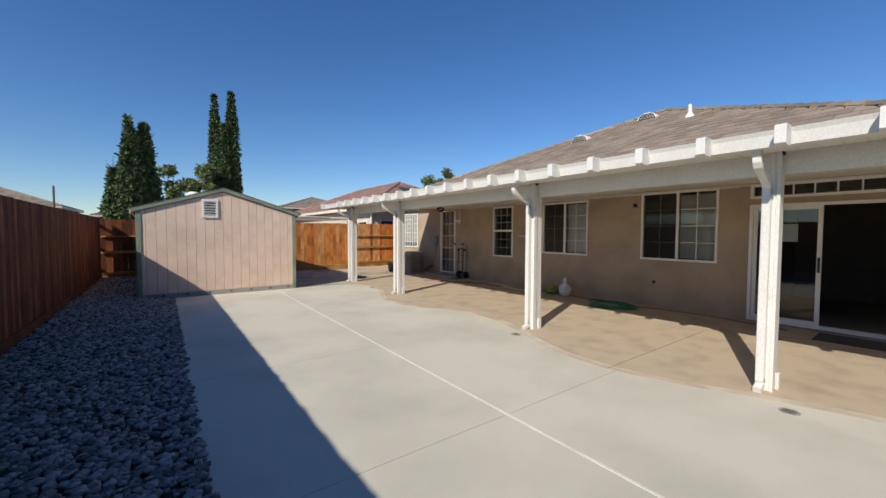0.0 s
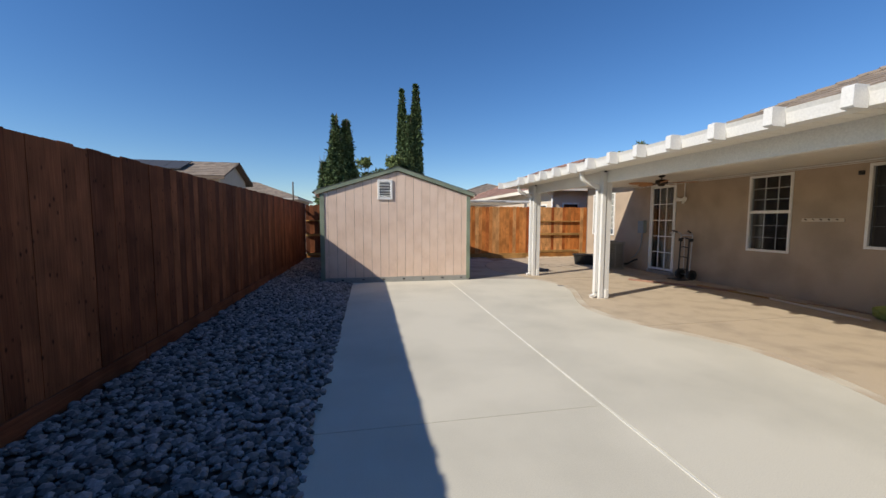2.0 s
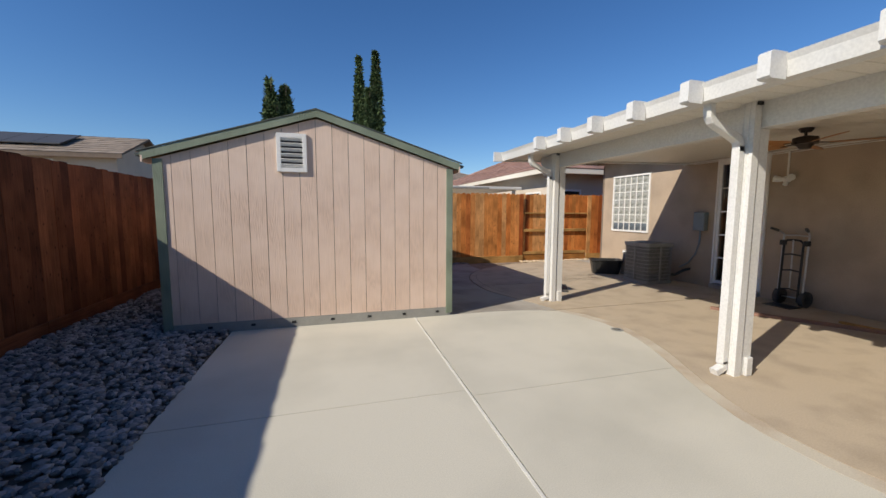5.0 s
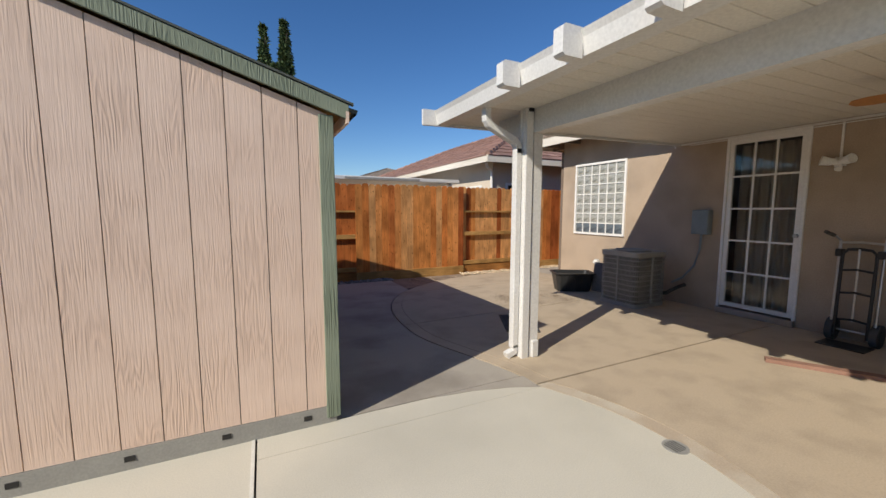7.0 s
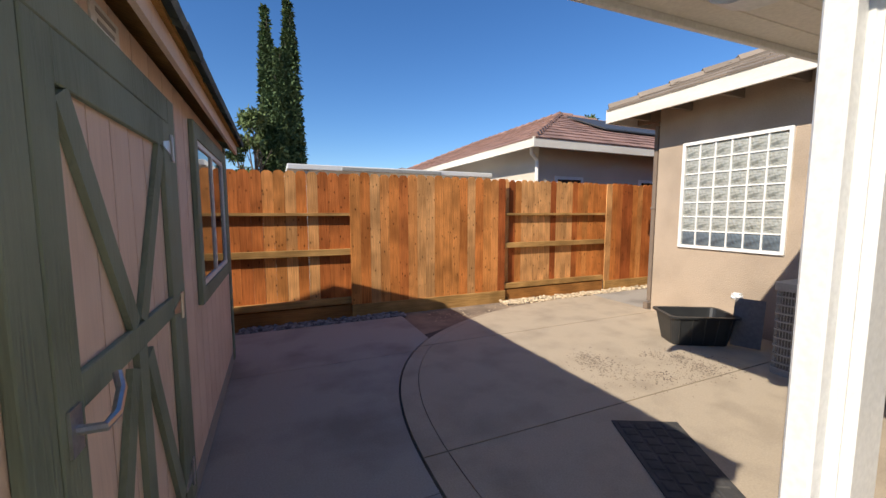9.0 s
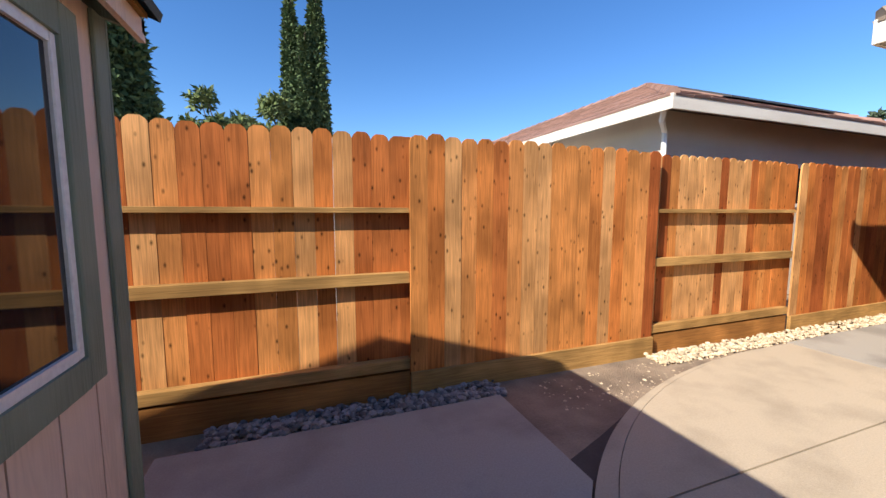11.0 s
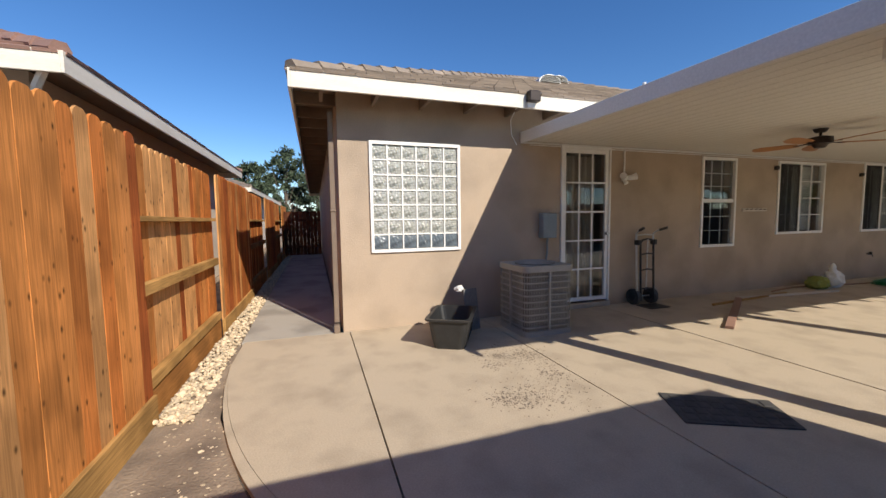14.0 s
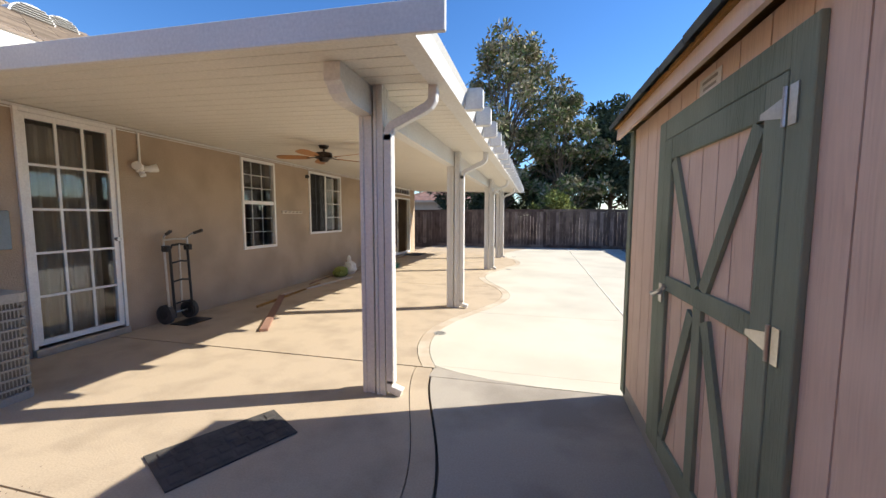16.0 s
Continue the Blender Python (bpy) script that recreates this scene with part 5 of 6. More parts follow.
for x, y in ((AX0, (AY0 + AY1) / 2), (AX1, (AY0 + AY1) / 2), ((AX0 + AX1) / 2, AY0), ((AX0 + AX1) / 2, AY1)):
    one_box("upright", (x - 0.012, y - 0.012, 0.06, x + 0.012, y + 0.012, AH - 0.07), M_ACGREY, ac)
cx, cy = (AX0 + AX1) / 2, (AY0 + AY1) / 2
bm = bmesh.new()
tube(bm, [(cx, cy, AH - 0.01), (cx, cy, AH + 0.004)], 0.25, 24)
part("fan_well", bm, M_BLACKM, lid, "dark fan opening")
bm = bmesh.new()
for r in (0.06, 0.1, 0.14, 0.18, 0.22, 0.26):
    ring = [(cx + r * math.cos(a), cy + r * math.sin(a), AH + 0.014) for a in [2 * math.pi * i / 20 for i in range(21)]]
    tube(bm, ring, 0.004, 4)
for i in range(6):
    a = math.pi * i / 6
    tube(bm, [(cx - 0.26 * math.cos(a), cy - 0.26 * math.sin(a), AH + 0.014), (cx + 0.26 * math.cos(a), cy + 0.26 * math.sin(a), AH + 0.014)], 0.004, 4)
part("fan_guard", bm, M_ACGREY, lid)
ln = thing("refrigerant_line", (8.55, 13.3, 0), "black insulated pipe from wall to condenser", "pipe")
bm = bmesh.new()
tube(bm, [(WX - 0.004, 13.05, 0.30), (WX - 0.12, 13.08, 0.27), (WX - 0.22, 13.2, 0.16), (AX1 - 0.01, 13.35, 0.14)], 0.028, 8)
part("insulation", bm, M_RUBBER, ln)

# ---- black mixing tub with scraps ----
TC, TA = Vector((7.95, 14.60, 0)), radians(-29)
tub = thing("plastic_tub", TC, "black plastic mixing tub with splashes, on the patio", "tub")


def tub_ring(w, d, z, r=0.07):
    return [(TC.x + x * math.cos(TA) - y * math.sin(TA), TC.y + x * math.sin(TA) + y * math.cos(TA), z) for x, y in rounded(-w / 2, -d / 2, w / 2, d / 2, r, 4)]


bm = bmesh.new()
prev = None
for w, d, z in ((0.58, 0.34, 0.0), (0.68, 0.45, 0.31), (0.735, 0.505, 0.315), (0.735, 0.505, 0.335), (0.66, 0.43, 0.335), (0.56, 0.32, 0.02)):
    ring = [bm.verts.new(p) for p in tub_ring(w, d, z)]
    if prev:
        for i in range(len(ring)):
            j = (i + 1) % len(ring)
            bm.faces.new((prev[i], prev[j], ring[j], ring[i]))
    else:
        bm.faces.new(ring[::-1])
    prev = ring
bm.faces.new(prev)
part("tub_body", bm, M_BLACKP, tub)
for k in range(5):
    x = -0.24 + k * 0.12
    bm = bmesh.new()
    p = lambda xx, yy, zz: (TC.x + xx * math.cos(TA) - yy * math.sin(TA), TC.y + xx * math.sin(TA) + yy * math.cos(TA), zz)
    bar(bm, p(x, -0.175, 0.02), p(x * 1.1, -0.225, 0.3), 0.012, 0.01, (1, 0, 0))
    part("rib", bm, M_BLACKP, tub)
sc = thing("cardboard_scrap", (8.32, 14.34, 0), "grey board scrap leaning against the tub", "board")
bm = bmesh.new()
bar(bm, (8.22, 14.22, 0.01), (8.30, 14.24, 0.52), 0.26, 0.012, (0.9, 0.5, 0))
part("sheet", bm, M_STONE, sc)
for dx, dy, z, s in ((0.55, -0.02, 0.09, 0.13), (0.36, -0.22, 0.53, 0.06)):
    rg = thing("paper_wad", (TC.x + dx, TC.y + dy, z), "crumpled white paper heaped behind the tub", "paper")
    bm = bmesh.new()
    bmesh.ops.create_icosphere(bm, subdivisions=2, radius=s, matrix=Matrix.Translation((TC.x + dx, TC.y + dy, z)))
    for v in bm.verts:
        v.co += Vector((rng.uniform(-1, 1), rng.uniform(-1, 1), rng.uniform(-1, 1))) * s * 0.3
        v.co.z = z + (v.co.z - z) * 0.6
    part("wad", bm, M_PAPER, rg)

# ---- door mat ----
MA = (Vector((5.75, 13.74, 0)), Vector((6.145, 13.54, 0)), Vector((5.765, 12.89, 0)), Vector((5.425, 13.1, 0)))
mat_th = thing("door_mat", (5.77, 13.3, 0), "worn black rubber door mat with raised tile pattern", "door mat")
at = lambda u, v, z: (MA[0].lerp(MA[1], v)).lerp(MA[3].lerp(MA[2], v), u) + Vector((0, 0, z))
bm = bmesh.new()
lo = [bm.verts.new(at(u, v, 0.001)) for u, v in ((0, 0), (1, 0), (1, 1), (0, 1))]
hi = [bm.verts.new(at(u, v, 0.011)) for u, v in ((0, 0), (1, 0), (1, 1), (0, 1))]
bm.faces.new(lo)
bm.faces.new(hi)
for i in range(4):
    bm.faces.new((lo[i], lo[(i + 1) % 4], hi[(i + 1) % 4], hi[i]))
part("mat_base", bm, M_RUBBER, mat_th)
for i in range(8):
    for j in range(4):
        bm = bmesh.new()
        o = 0.5 if j % 2 else 0.0
        u0, u1 = 0.03 + (i + 0.06 + o * 0.5) / 8.6, 0.03 + (i + 0.86 + o * 0.5) / 8.6
        v0, v1 = 0.06 + j * 0.22, 0.06 + j * 0.22 + 0.19
        lo = [bm.verts.new(at(u, v, 0.0115)) for u, v in ((u0, v0), (u1, v0), (u1, v1), (u0, v1))]
        hi = [bm.verts.new(at(u, v, 0.017)) for u, v in ((u0 + 0.01, v0 + 0.02), (u1 - 0.01, v0 + 0.02), (u1 - 0.01, v1 - 0.02), (u0 + 0.01, v1 - 0.02))]
        bm.faces.new(hi)
        for k in range(4):
            bm.faces.new((lo[k], lo[(k + 1) % 4], hi[(k + 1) % 4], hi[k]))
        part("raised_tile", bm, M_RUBBER, mat_th)

# ---- hand truck ----
HT = Vector((8.46, 11.12, 0))
ht = thing("hand_truck", HT, "black and chrome folding hand truck by the door", "hand truck")
hx = lambda dx, dy, z: (HT.x + dx - 0.02 * z, HT.y + dy, z)
for s in (-1, 1):
    bm = bmesh.new()
    tube(bm, [hx(0.1, s * 0.17, 0.12), hx(0.13, s * 0.17, 0.6), hx(0.16, s * 0.17, 1.12)], 0.014, 8)
    part("side_rail", bm, M_STEEL, ht, "chrome side rail")
    bm = bmesh.new()
    tube(bm, [hx(0.06, s * 0.13, 0.08), hx(0.09, s * 0.13, 0.6), hx(0.11, s * 0.13, 0.98), hx(0.11, s * 0.09, 1.03), hx(0.11, 0, 1.04)], 0.016, 8)
    part("inner_rail", bm, M_BLACKM, ht)
    bm = bmesh.new()
    tube(bm, [hx(0.16, s * 0.17, 1.12), hx(0.1, s * 0.19, 1.17), hx(0.04, s * 0.21, 1.19)], 0.012, 8)
    arm = part("handle", bm, M_STEEL, ht)
    bm = bmesh.new()
    tube(bm, [hx(0.07, s * 0.2, 1.18), hx(-0.04, s * 0.235, 1.22)], 0.02, 8)
    part("grip", bm, M_RUBBER, arm, "black rubber grip")
    bm = bmesh.new()
    tube(bm, [hx(0.16, s * 0.205, 0.125), hx(0.16, s * 0.145, 0.125)], 0.125, 20)
    wheel = part("wheel", bm, M_RUBBER, ht)
    bm = bmesh.new()
    tube(bm, [hx(0.16, s * 0.21, 0.125), hx(0.16, s * 0.14, 0.125)], 0.06, 14)
    part("hub", bm, M_BLACKM, wheel)
    one_box("clamp", (HT.x + 0.07, HT.y + s * 0.16 - 0.03, 0.95, HT.x + 0.16, HT.y + s * 0.16 + 0.03, 1.03), M_BLACKM, ht, "", 0.008)
for z in (0.25, 0.55, 0.8):
    bm = bmesh.new()
    tube(bm, [hx(0.09, -0.13, z), hx(0.08, 0, z + 0.02), hx(0.09, 0.13, z)], 0.012, 8)
    part("cross_bar", bm, M_BLACKM, ht)
bm = bmesh.new()
tube(bm, [hx(0.09, 0, 0.25), hx(0.1, 0, 1.04)], 0.011, 8)
part("center_bar", bm, M_STEEL, ht)
one_box("toe_plate", (HT.x - 0.2, HT.y - 0.19, 0.0, HT.x + 0.08, HT.y + 0.19, 0.012), M_BLACKM, ht)
bm = bmesh.new()
tube(bm, [hx(0.16, -0.2, 0.125), hx(0.16, 0.2, 0.125)], 0.012, 8)
part("axle", bm, M_STEEL, ht)
bm = bmesh.new()
tube(bm, [hx(0.16, -0.17, 1.1), hx(0.17, 0, 1.11), hx(0.16, 0.17, 1.1)], 0.012, 8)
part("top_bar", bm, M_STEEL, ht)

# ---- loose things along the wall ----
for a, b, w, h, lab, mm in (((7.15, 11.28, 0.02), (8.25, 9.45, 0.02), 0.09, 0.035, "reddish plank lying on the patio", M_RED_TIMBER), ((8.1, 10.25, 0.015), (8.28, 8.2, 0.015), 0.035, 0.03, "thin wooden stake lying on the patio", M_KICK), ((8.3, 9.4, 0.015), (8.05, 7.2, 0.015), 0.03, 0.03, "long pale batten lying on the patio", M_STUCCO2)):
    pk = thing("plank", a, lab, "plank")
    bm = bmesh.new()
    bar(bm, a, b, w, h)
    part("board", bm, mm, pk)
bag = thing("plastic_bag", (8.35, 7.0, 0), "white plastic bag slumped by the wall", "bag")
for nm, c, s, mm in (("bag_body", (8.35, 6.72, 0.15), (0.16, 0.15, 0.17), M_PAPER), ("bag_neck", (8.36, 6.74, 0.34), (0.05, 0.05, 0.12), M_PAPER)):
    bm = bmesh.new()
    bmesh.ops.create_icosphere(bm, subdivisions=3, radius=1.0)
    for v in bm.verts:
        k = 1 + 0.16 * noise.noise(v.co * 2.6) + 0.07 * noise.noise(v.co * 7)
        v.co = Vector((c[0] + v.co.x * s[0] * k, c[1] + v.co.y * s[1] * k, max(0.0, c[2] + v.co.z * s[2] * k)))
    part(nm, bm, mm, bag)
leafbag = thing("garden_sack", (8.38, 7.15, 0), "green and yellow sack on the patio", "sack")
bm = bmesh.new()
bmesh.ops.create_icosphere(bm, subdivisions=3, radius=1.0)
for v in bm.verts:
    k = 1 + 0.25 * noise.noise(v.co * 2.9)
    v.co = Vector((8.38 + v.co.x * 0.17 * k, 7.15 + v.co.y * 0.2 * k, max(0.0, 0.1 + v.co.z * 0.13 * k)))
part("sack_body", bm, M_YELLOW, leafbag)
hose = thing("garden_hose", (8.0, 5.3, 0), "green garden hose coiled loosely on the patio", "hose")
bm = bmesh.new()
pts = []
for i in range(150):
    a = i * 0.24
    r = 0.34 + 0.06 * math.sin(i * 0.7) + 0.05 * math.sin(i * 0.19)
    pts.append((8.0 + r * math.cos(a) * 0.9, 5.3 + r * math.sin(a) * 1.25, 0.014 + 0.012 * (i // 26)))
tube(bm, pts, 0.011, 6)
part("coil", bm, M_HOSE, hose, smooth=True)
hose2 = thing("garden_hose", (8.5, 4.0, 0), "brown garden hose lying along the wall", "hose")
bm = bmesh.new()
tube(bm, [(8.45 + 0.12 * math.sin(i * 0.35), 8.3 - i * 0.2, 0.012) for i in range(30)], 0.011, 6)
part("run", bm, M_RED_TIMBER, hose2, smooth=True)
dmat = thing("door_mat", (8.3, 1.9, 0), "dark doormat at the sliding door", "door mat")
one_box("mat_base", (8.0, 1.2, 0.001, 8.6, 2.15, 0.014), M_RUBBER, dmat)
for dx, dy in ((5.04, 10.81), (4.66, 1.75), (4.62, 4.95)):
    dr = thing("floor_drain", (dx, dy, 0), "round grey slotted drain set in the concrete", "drain", "deck drains")
    bm = bmesh.new()
    tube(bm, [(dx, dy, -0.01), (dx, dy, 0.004)], 0.075, 20)
    part("drain_rim", bm, M_ACGREY, dr)
    for i in range(5):
        w = 0.058 if i in (0, 4) else 0.066
        one_box("slot", (dx - 0.045 + i * 0.02, dy - w * 0.7, 0.0042, dx - 0.038 + i * 0.02, dy + w * 0.8, 0.0055), M_BLACKM, dr)
SPOTS = [(6.2 + 1.3 * rng.random(), 13.75 + 1.0 * rng.random(), 0.05 + 0.12 * rng.random()) for _ in range(16)]


def in_spots(r):
    x, y, s = SPOTS[r.integers(len(SPOTS))]
    return x + s * r.standard_normal(), y + s * r.standard_normal(), 0.002


stones("patio_debris", 1500, in_spots, 0.007, M_GRIME, "smears and crumbs of dirt on the patio", "dirt", 0.12)
stones("dry_twigs", 260, lambda r: (5.6 + 3.0 * r.random(), 16.55 + 0.5 * r.random(), -0.028), 0.012, M_TANSTONE, "dry straw bits on the soil", "straw", 0.12)

# ---- side yard gate ----
gate = thing("wooden_gate", (20.0, 16.5, 0), "dark stained wooden side gate", "gate")
for i in range(10):
    y0 = 15.82 + i * 0.137
    one_box("gate_board", (20.0, y0, 0.06, 20.02, y0 + 0.131, 1.78), M_STAINED, gate)
for z in (0.35, 1.4):
    one_box("gate_rail", (19.95, 15.82, z, 19.998, 17.18, z + 0.09), M_STAINED, gate)
bm = bmesh.new()
bar(bm, (19.97, 15.85, 0.45), (19.97, 17.1, 1.4), 0.04, 0.09, (1, 0, 0))
part("gate_brace", bm, M_STAINED, gate)

# ---- neighbours ----
def house(x0, y0, x1, y1, eave, pitch, wall_mat, roof_mat, label, rlabel, wins, over=0.5):
    hs = thing("house", ((x0 + x1) / 2, (y0 + y1) / 2, -0.08), label, "house")
    one_box("wall", (x0, y0, -0.08, x1, y1, eave - 0.01), wall_mat, hs)
    for ax, a, b, z0, z1 in wins:
        if ax == "w":
            fr = one_box("window", (x0 - 0.03, a, z0, x0 - 0.002, b, z1), M_WHITE, hs, "white framed window")
            one_box("pane", (x0 - 0.034, a + 0.07, z0 + 0.07, x0 - 0.031, b - 0.07, z1 - 0.07), M_DARKGLASS, fr)
        else:
            fr = one_box("window", (a, y0 - 0.03, z0, b, y0 - 0.002, z1), M_WHITE, hs, "white framed window")
            one_box("pane", (a + 0.07, y0 - 0.034, z0 + 0.07, b - 0.07, y0 - 0.031, z1 - 0.07), M_DARKGLASS, fr)
    rf = hip_roof("roof", x0 - over, y0 - over, x1 + over, y1 + over, eave, pitch, roof_mat, rlabel)
    rf.matrix_world = Matrix.Translation(ORIGIN[rf])
    return hs


def gable_house(x0, y0, x1, y1, eave, pitch):
    """A long house whose gable end shows over the fence, with solar panels on the near slope."""
    hs = thing("house", ((x0 + x1) / 2, (y0 + y1) / 2, -0.08), "cream stucco house with a brown gable roof and solar panels", "house")
    ym = (y0 + y1) / 2
    top = eave + (ym - y0) * pitch
    bm = bmesh.new()
    slab([(y0, -0.08), (y1, -0.08), (y1, eave), (ym, top), (y0, eave)], bm, x0, x1)
    part("wall", bm, M_STUCCO2, hs)
    o = ORIGIN[hs]
    for ye, way in ((y0 - 0.4, 1), (y1 + 0.4, -1)):
        ze = eave - 0.4 * pitch
        bm = bmesh.new()
        slab([(ye, ze + 0.02), (ym, top + 0.02), (ym, top + 0.1), (ye, ze + 0.1)], bm, x0 - 0.4, x1 + 0.4)
        part("roof", bm, M_TRIM, hs)
        vs, fc = [], []
        tiled_face(vs, fc, (x0 - 0.4, ye, ze + 0.09), (1, 0, 0), (0, way, 0), x1 - x0 + 0.8, pitch, 0, 0, abs(ym - ye))
        tagged(raw_mesh("roof_tiles", [(v[0] - o.x, v[1] - o.y, v[2] - o.z) for v in vs], fc, M_ROOF, hs), kind="stuff")
        one_box("fascia", (x0 - 0.4, ye - 0.03, ze - 0.1, x1 + 0.4, ye, ze + 0.12), M_TRIM, hs)
    for k in range(6):
        xa = x1 - 2.2 - 1.05 * (k + 1)
        bm = bmesh.new()
        slab([(y0 + 0.25, eave + 0.25 * pitch + 0.26), (y0 + 1.9, eave + 1.9 * pitch + 0.26), (y0 + 1.9, eave + 1.9 * pitch + 0.31), (y0 + 0.25, eave + 0.25 * pitch + 0.31)], bm, xa, xa + 1.02)
        part("solar_panel", bm, M_SOLAR, hs)
    fr = one_box("window", (x1 - 3.4, y0 - 0.03, 2.7, x1 - 2.4, y0 - 0.002, 3.8), M_WHITE, hs, "white framed window")
    one_box("pane", (x1 - 3.33, y0 - 0.034, 2.77, x1 - 2.47, y0 - 0.031, 3.73), M_DARKGLASS, fr)
    return hs


house(8.86, 18.64, 16.6, 33.0, 2.90, 0.43, M_STUCCO2, M_RED, "cream stucco neighbour house behind the fence", "red clay tile hip roof with white fascia",
      [("w", 19.2, 20.3, 1.15, 2.2), ("s", 9.3, 10.1, 1.5, 2.25), ("s", 11.9, 12.5, 1.5, 2.25)])
sp = thing("solar_panels", (13.5, 20.2, 3.9), "dark solar panels on the neighbour's roof", "solar panels")
for i in range(4):
    bm = bmesh.new()
    x = 11.9 + i * 1.02
    a = lambda d: 2.9 + 0.43 * d + 0.14
    vs = [bm.verts.new(p) for p in ((x, 18.14 + 1.6, a(1.6)), (x + 1.0, 18.14 + 1.6, a(1.6)), (x + 1.0, 18.14 + 3.1, a(3.1)), (x, 18.14 + 3.1, a(3.1)))]
    bm.faces.new(vs)
    r = bmesh.ops.extrude_face_region(bm, geom=bm.faces[:])
    bmesh.ops.translate(bm, verts=[v for v in r["geom"] if isinstance(v, bmesh.types.BMVert)], vec=(0, 0, -0.04))
    part("solar_panel", bm, M_SOLAR, sp)
nd = thing("downspout", (8.8, 18.55, 0), "white downspout on the neighbour house", "downspout")
bm = bmesh.new()
tube(bm, [(8.42, 18.3, 2.78), (8.5, 18.4, 2.66), (8.78, 18.58, 2.55), (8.8, 18.6, 0.0)], 0.04, 6)
part("pipe", bm, M_WHITE, nd)
np_ = thing("patio_cover", (6.3, 21, 2.2), "white flat patio cover in the neighbour's yard", "patio cover")
one_box("roof_sheet", (3.9, 19.6, 2.26, 8.3, 23.0, 2.36), M_ALU, np_, "", 0.01)
one_box("dark_edge", (4.9, 19.56, 2.27, 7.0, 19.598, 2.33), M_ACGREY, np_)
for x in (4.2, 8.0):
    one_box("post", (x, 19.7, -0.08, x + 0.1, 19.8, 2.258), M_ALU, np_)
gable_house(-21.0, 28.6, -8.0, 33.6, 4.12, 0.40)
house(-23.0, 34.2, -12.0, 42.0, 4.45, 0.36, M_STUCCO2, M_ROOF, "cream two-storey house beyond the yard", "grey-brown tile hip roof", [])
house(-20.0, 50.0, -7.5, 61.0, 3.9, 0.36, M_STUCCO2, M_ROOF, "distant cream house beyond the yard", "grey-brown tile hip roof", [("s", -11, -9.5, 2.6, 3.5)])
house(-5.5, 58.0, 3.5, 67.0, 3.4, 0.36, M_STUCCO2, M_RED, "distant cream house with a red roof", "red tile hip roof", [("s", -2, 0, 2.3, 3.1)])
house(11.5, 46.0, 20.5, 56.0, 4.4, 0.33, M_STUCCO, M_ROOF, "distant tan two-storey house", "brown tile hip roof", [("s", 13, 14.5, 3.2, 4.1), ("s", 16, 17.5, 3.2, 4.1)])
house(7.5, -30.0, 17.0, -20.0, 2.9, 0.36, M_STUCCO2, M_RED, "cream house behind the back fence", "red-brown tile roof", [("w", -25, -23.5, 1, 2.2)])
house(20.5, 18.8, 33.0, 30.0, 2.7, 0.36, M_STUCCO2, M_ROOF, "cream neighbour house down the side yard", "grey tile hip roof", [("s", 22, 23.5, 1.2, 2.2)])
pole = thing("utility_pole", (-7.1, 47, -0.08), "thin distant utility pole", "pole")
bm = bmesh.new()
tube(bm, [(-7.1, 47, -0.08), (-7.1, 47, 5.5)], 0.1, 8, 0.07)
part("shaft", bm, M_BARK, pole)


# ---- trees ----
def leaves(count, sample, size, r):
    """Small folded leaf sprays: two triangles each at sampled places."""
    vs, fs = np.empty((count * 4, 3)), []
    for i in range(count):
        p, s = sample(r)
        a = r.standard_normal(3)
        a /= np.linalg.norm(a)
        b = np.cross(a, r.standard_normal(3))
        b /= np.linalg.norm(b) + 1e-6
        s = s * size * (0.6 + 0.8 * r.random())
        vs[4 * i:4 * i + 4] = p, p + a * s + b * s * 0.4, p + a * s * 2.0, p + a * s - b * s * 0.4
        fs.append((4 * i, 4 * i + 1, 4 * i + 2, 4 * i + 3))
    return vs.tolist(), fs


def crown(vs, fs, mat, th):
    o = ORIGIN[th]
    ob = raw_mesh("crown", [(v[0] - o.x, v[1] - o.y, v[2] - o.z) for v in vs], fs, mat, th)
    return ob


def cypress(x, y, h, rad, seed, count=22000, label="tall narrow dark green cypress"):
    r = np.random.default_rng(seed)
    th = thing("cypress_tree", (x, y, -0.08), label, "tree")
    bm = bmesh.new()
    tube(bm, [(x, y, -0.08), (x, y, h * 0.5), (x, y, h * 0.96)], rad * 0.16, 8, 0.02)
    part("trunk", bm, M_BARK, th)
    bm = bmesh.new()
    for i in range(24):
        z = 0.5 + h * 0.85 * i / 24
        a = i * 2.4
        tube(bm, [(x, y, z), (x + rad * 0.45 * math.cos(a), y + rad * 0.45 * math.sin(a), z + 0.9)], 0.03, 5, 0.008)
    part("branchwork", bm, M_BARK, th)
    strands = [(r.random() * 6.283, r.random(), 0.55 + 0.45 * r.random()) for _ in range(70)]

    def sample(r):
        a, base, reach = strands[r.integers(len(strands))]
        t = min(1.0, base * 0.85 + 0.22 * r.random() ** 1.5)
        shape = rad * min(1.0, 0.5 + t * 2.2) * max(0.03, (1 - t)) ** 0.62
        q = shape * reach * (1.0 + 0.12 * r.standard_normal()) * (0.55 + 0.45 * r.random() ** 0.4)
        aa = a + 0.22 * r.standard_normal()
        return np.array((x + q * math.cos(aa), y + q * math.sin(aa), 0.2 + t * (h - 0.4))), 1.0
    crown(*leaves(count, sample, 0.11, r), M_CYP, th)
    return th


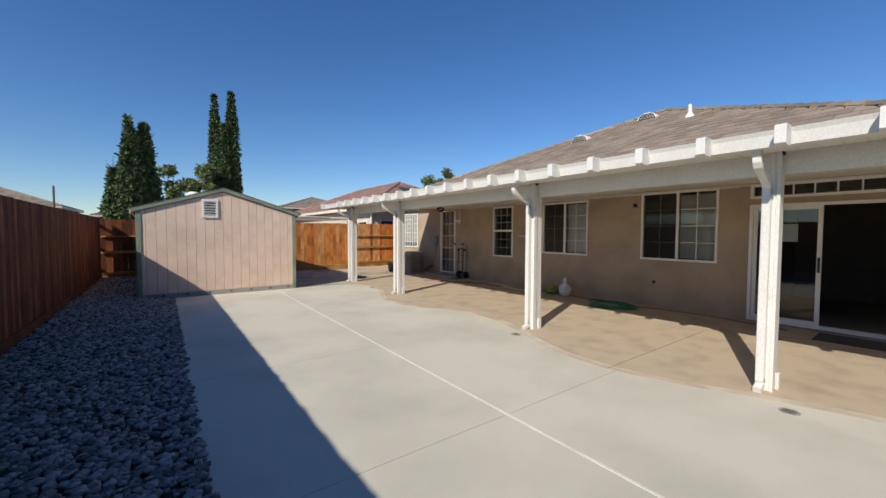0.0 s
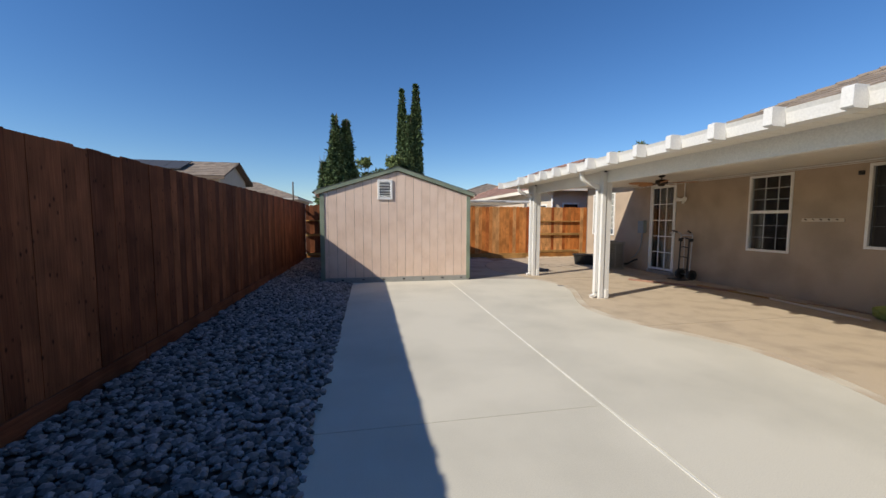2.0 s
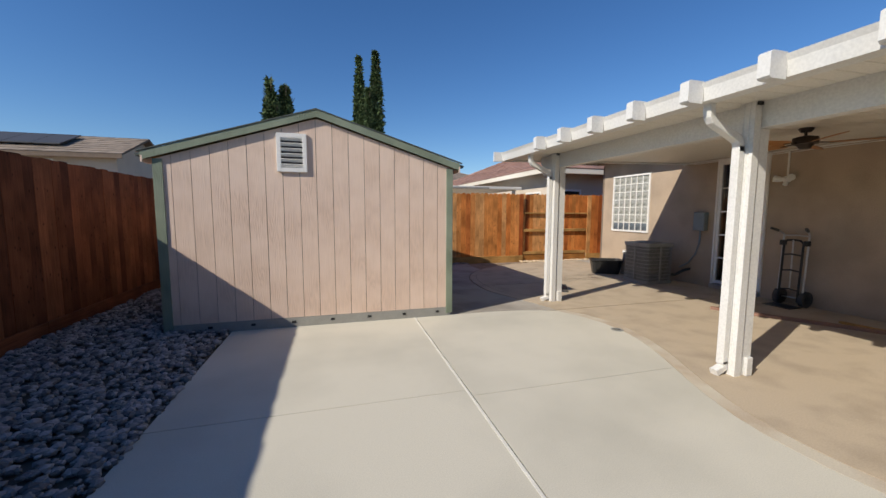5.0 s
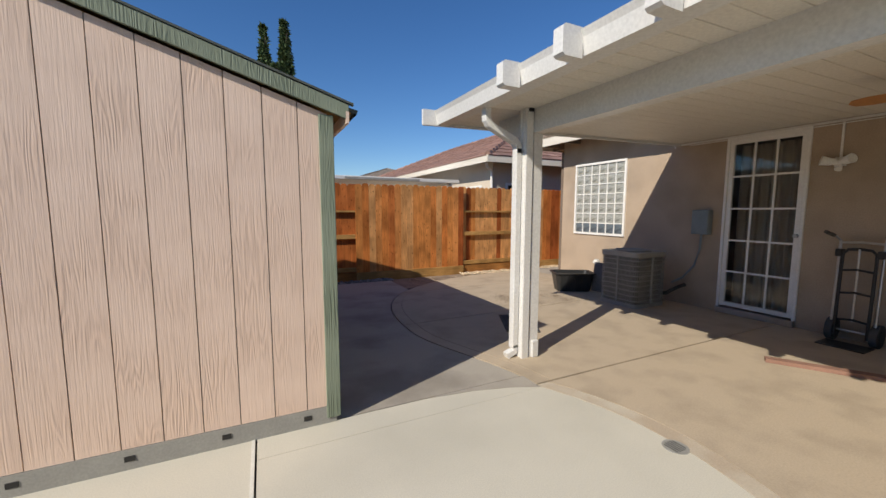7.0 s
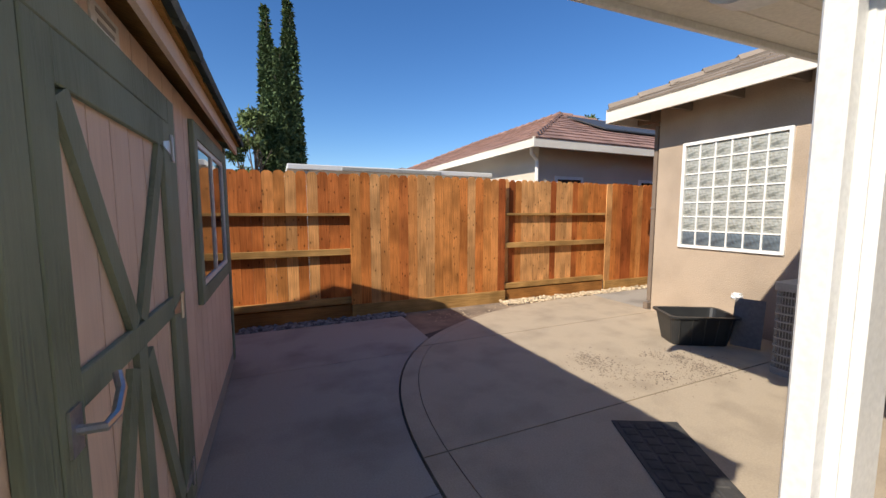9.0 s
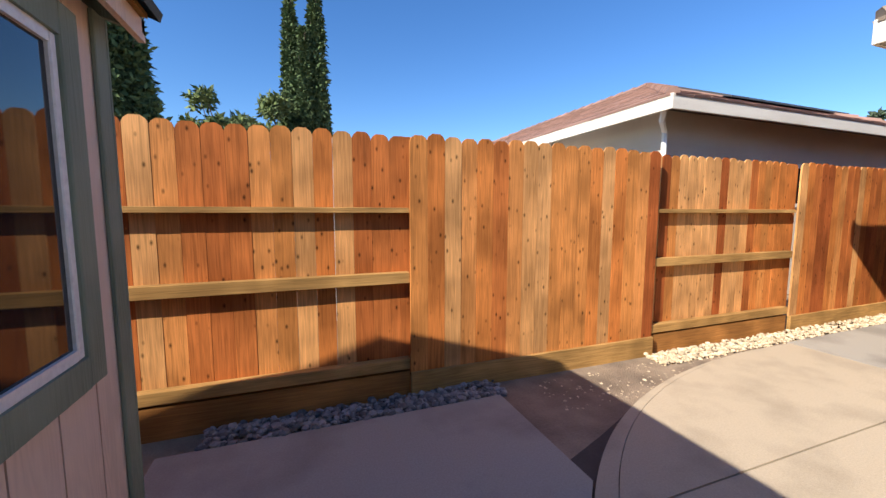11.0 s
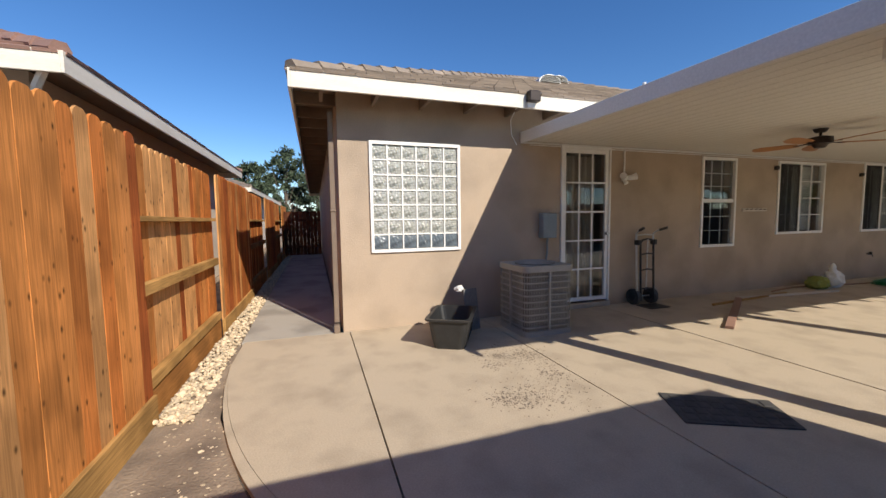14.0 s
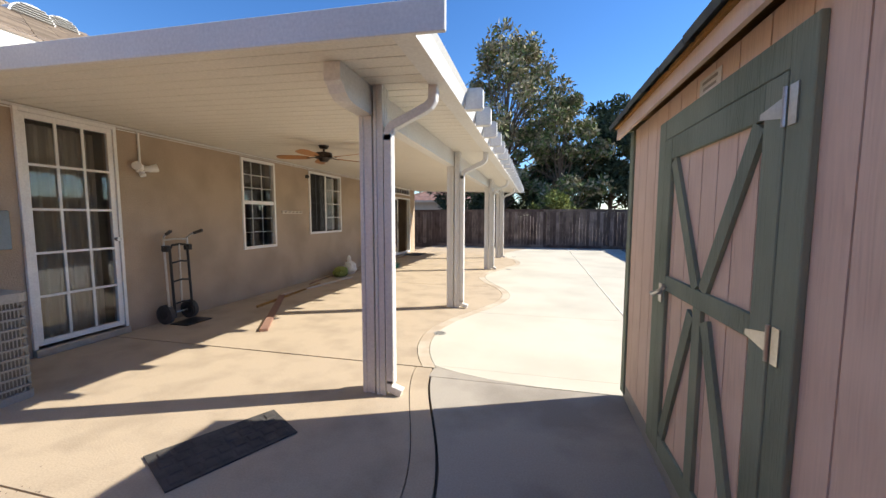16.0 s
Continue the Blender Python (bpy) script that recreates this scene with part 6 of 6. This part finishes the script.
def tree(x, y, h, spread, seed, mats, count=9000, leaf=0.14, clumps=40, low=0.3, label="broad leafy green tree beyond the fence", category="tree", trunk=0.16):
    """A trunk that forks into limbs, with clumps of leaves round the limb ends."""
    r = np.random.default_rng(seed)
    th = thing("tree", (x, y, -0.08), label, category)
    bm = bmesh.new()
    tube(bm, [(x, y, -0.08), (x + 0.1, y, h * low), (x, y + 0.1, h * 0.6)], trunk, 8, trunk * 0.5)
    part("trunk", bm, M_BARK, th)
    ends = []
    bm = bmesh.new()
    for i in range(clumps):
        a = r.random() * 6.283
        t = low + (1 - low) * r.random() ** 0.85
        prof = math.sin(math.pi * min(1, 0.12 + 0.83 * (t - low) / (1 - low))) ** 0.7
        q = spread * prof * (0.3 + 0.7 * r.random() ** 0.6)
        e = np.array((x + q * math.cos(a), y + q * math.sin(a), h * t))
        s = np.array((x, y, h * (0.25 + 0.35 * r.random()) * min(1, t + 0.2)))
        mid = (s + e) / 2 + r.standard_normal(3) * 0.2
        tube(bm, [s, mid, e], trunk * 0.3, 5, 0.012)
        ends.append((e, spread * (0.13 + 0.17 * r.random())))
    part("branchwork", bm, M_BARK, th)

    def sample(r):
        e, s = ends[r.integers(len(ends))]
        v = r.standard_normal(3)
        v /= np.linalg.norm(v)
        return e + v * s * (0.35 + 0.65 * r.random() ** 0.5) * (1, 1, 0.75), 1.0
    for k, mm in enumerate(mats):
        crown(*leaves(count // len(mats), sample, leaf, r), mm, th)
    return th


cypress(3.57, 33.7, 11.75, 0.8, 1)
cypress(4.65, 33.5, 12.1, 0.88, 2)
cypress(4.1, 33.2, 9.6, 0.75, 12)
cypress(-1.0, 27.0, 7.75, 1.0, 3, label="bushy green cypress beyond the fence")
cypress(-0.4, 27.3, 7.5, 0.95, 4, label="bushy green cypress beyond the fence")
cypress(-1.75, 27.2, 5.0, 0.75, 5, 4000, label="short green cypress beyond the fence")
tree(1.0, 30.5, 5.6, 1.7, 21, [M_LEAF], 5000, 0.12, 26, 0.35)
tree(2.9, 32.5, 6.0, 1.6, 22, [M_LEAF], 5000, 0.12, 26, 0.35)
tree(24.5, 34.5, 8.6, 2.2, 23, [M_LEAF], 5000, 0.14, 26, 0.4)
tree(5.9, -9.2, 12.0, 3.7, 31, [M_LEAF2, M_LEAF2, M_LEAF], 15000, 0.15, 80, 0.24, "tall grey-green tree with sparse dry leaves", trunk=0.24)
tree(9.5, -13.0, 9.5, 3.2, 38, [M_LEAF3], 7000, 0.16, 40, 0.1, "dark leafy tree behind the fence")
tree(2.6, -8.0, 8.0, 2.5, 32, [M_LEAF, M_LEAF2], 9000, 0.14, 45, 0.2, "green tree behind the fence")
tree(-0.6, -10.4, 8.2, 2.6, 33, [M_LEAF3], 12000, 0.16, 55, 0.08, "dense dark tree behind the fence")
tree(-4.0, -10.0, 9.2, 2.6, 34, [M_LEAF3], 9000, 0.16, 45, 0.08, "dense dark tree behind the fence")
tree(2.4, -9.8, 5.5, 2.2, 39, [M_LEAF3], 7000, 0.15, 40, 0.06, "dense dark shrub tree behind the fence")
tree(3.0, -4.6, 2.5, 1.3, 35, [M_YELLOW], 3000, 0.09, 24, 0.3, "yellow-green shrub behind the fence", "shrub", 0.05)
tree(6.6, -12.5, 5.0, 2.6, 36, [M_LEAF3], 6000, 0.16, 36, 0.06, "dark shrubs behind the fence")
for i, (x, y, h, s) in enumerate(((45, 18.6, 8.4, 2.4), (46, 15.6, 9.0, 2.6), (44, 21.5, 6.5, 2.2), (48, 12.5, 8.5, 2.6), (40, 27.5, 8.8, 2.4), (38, 30.5, 7.0, 2.2))):
    tree(x, y, h, s, 50 + i, [M_LEAF3], 6000, 0.2, 44, 0.06, "dark green conifer far down the side yard")
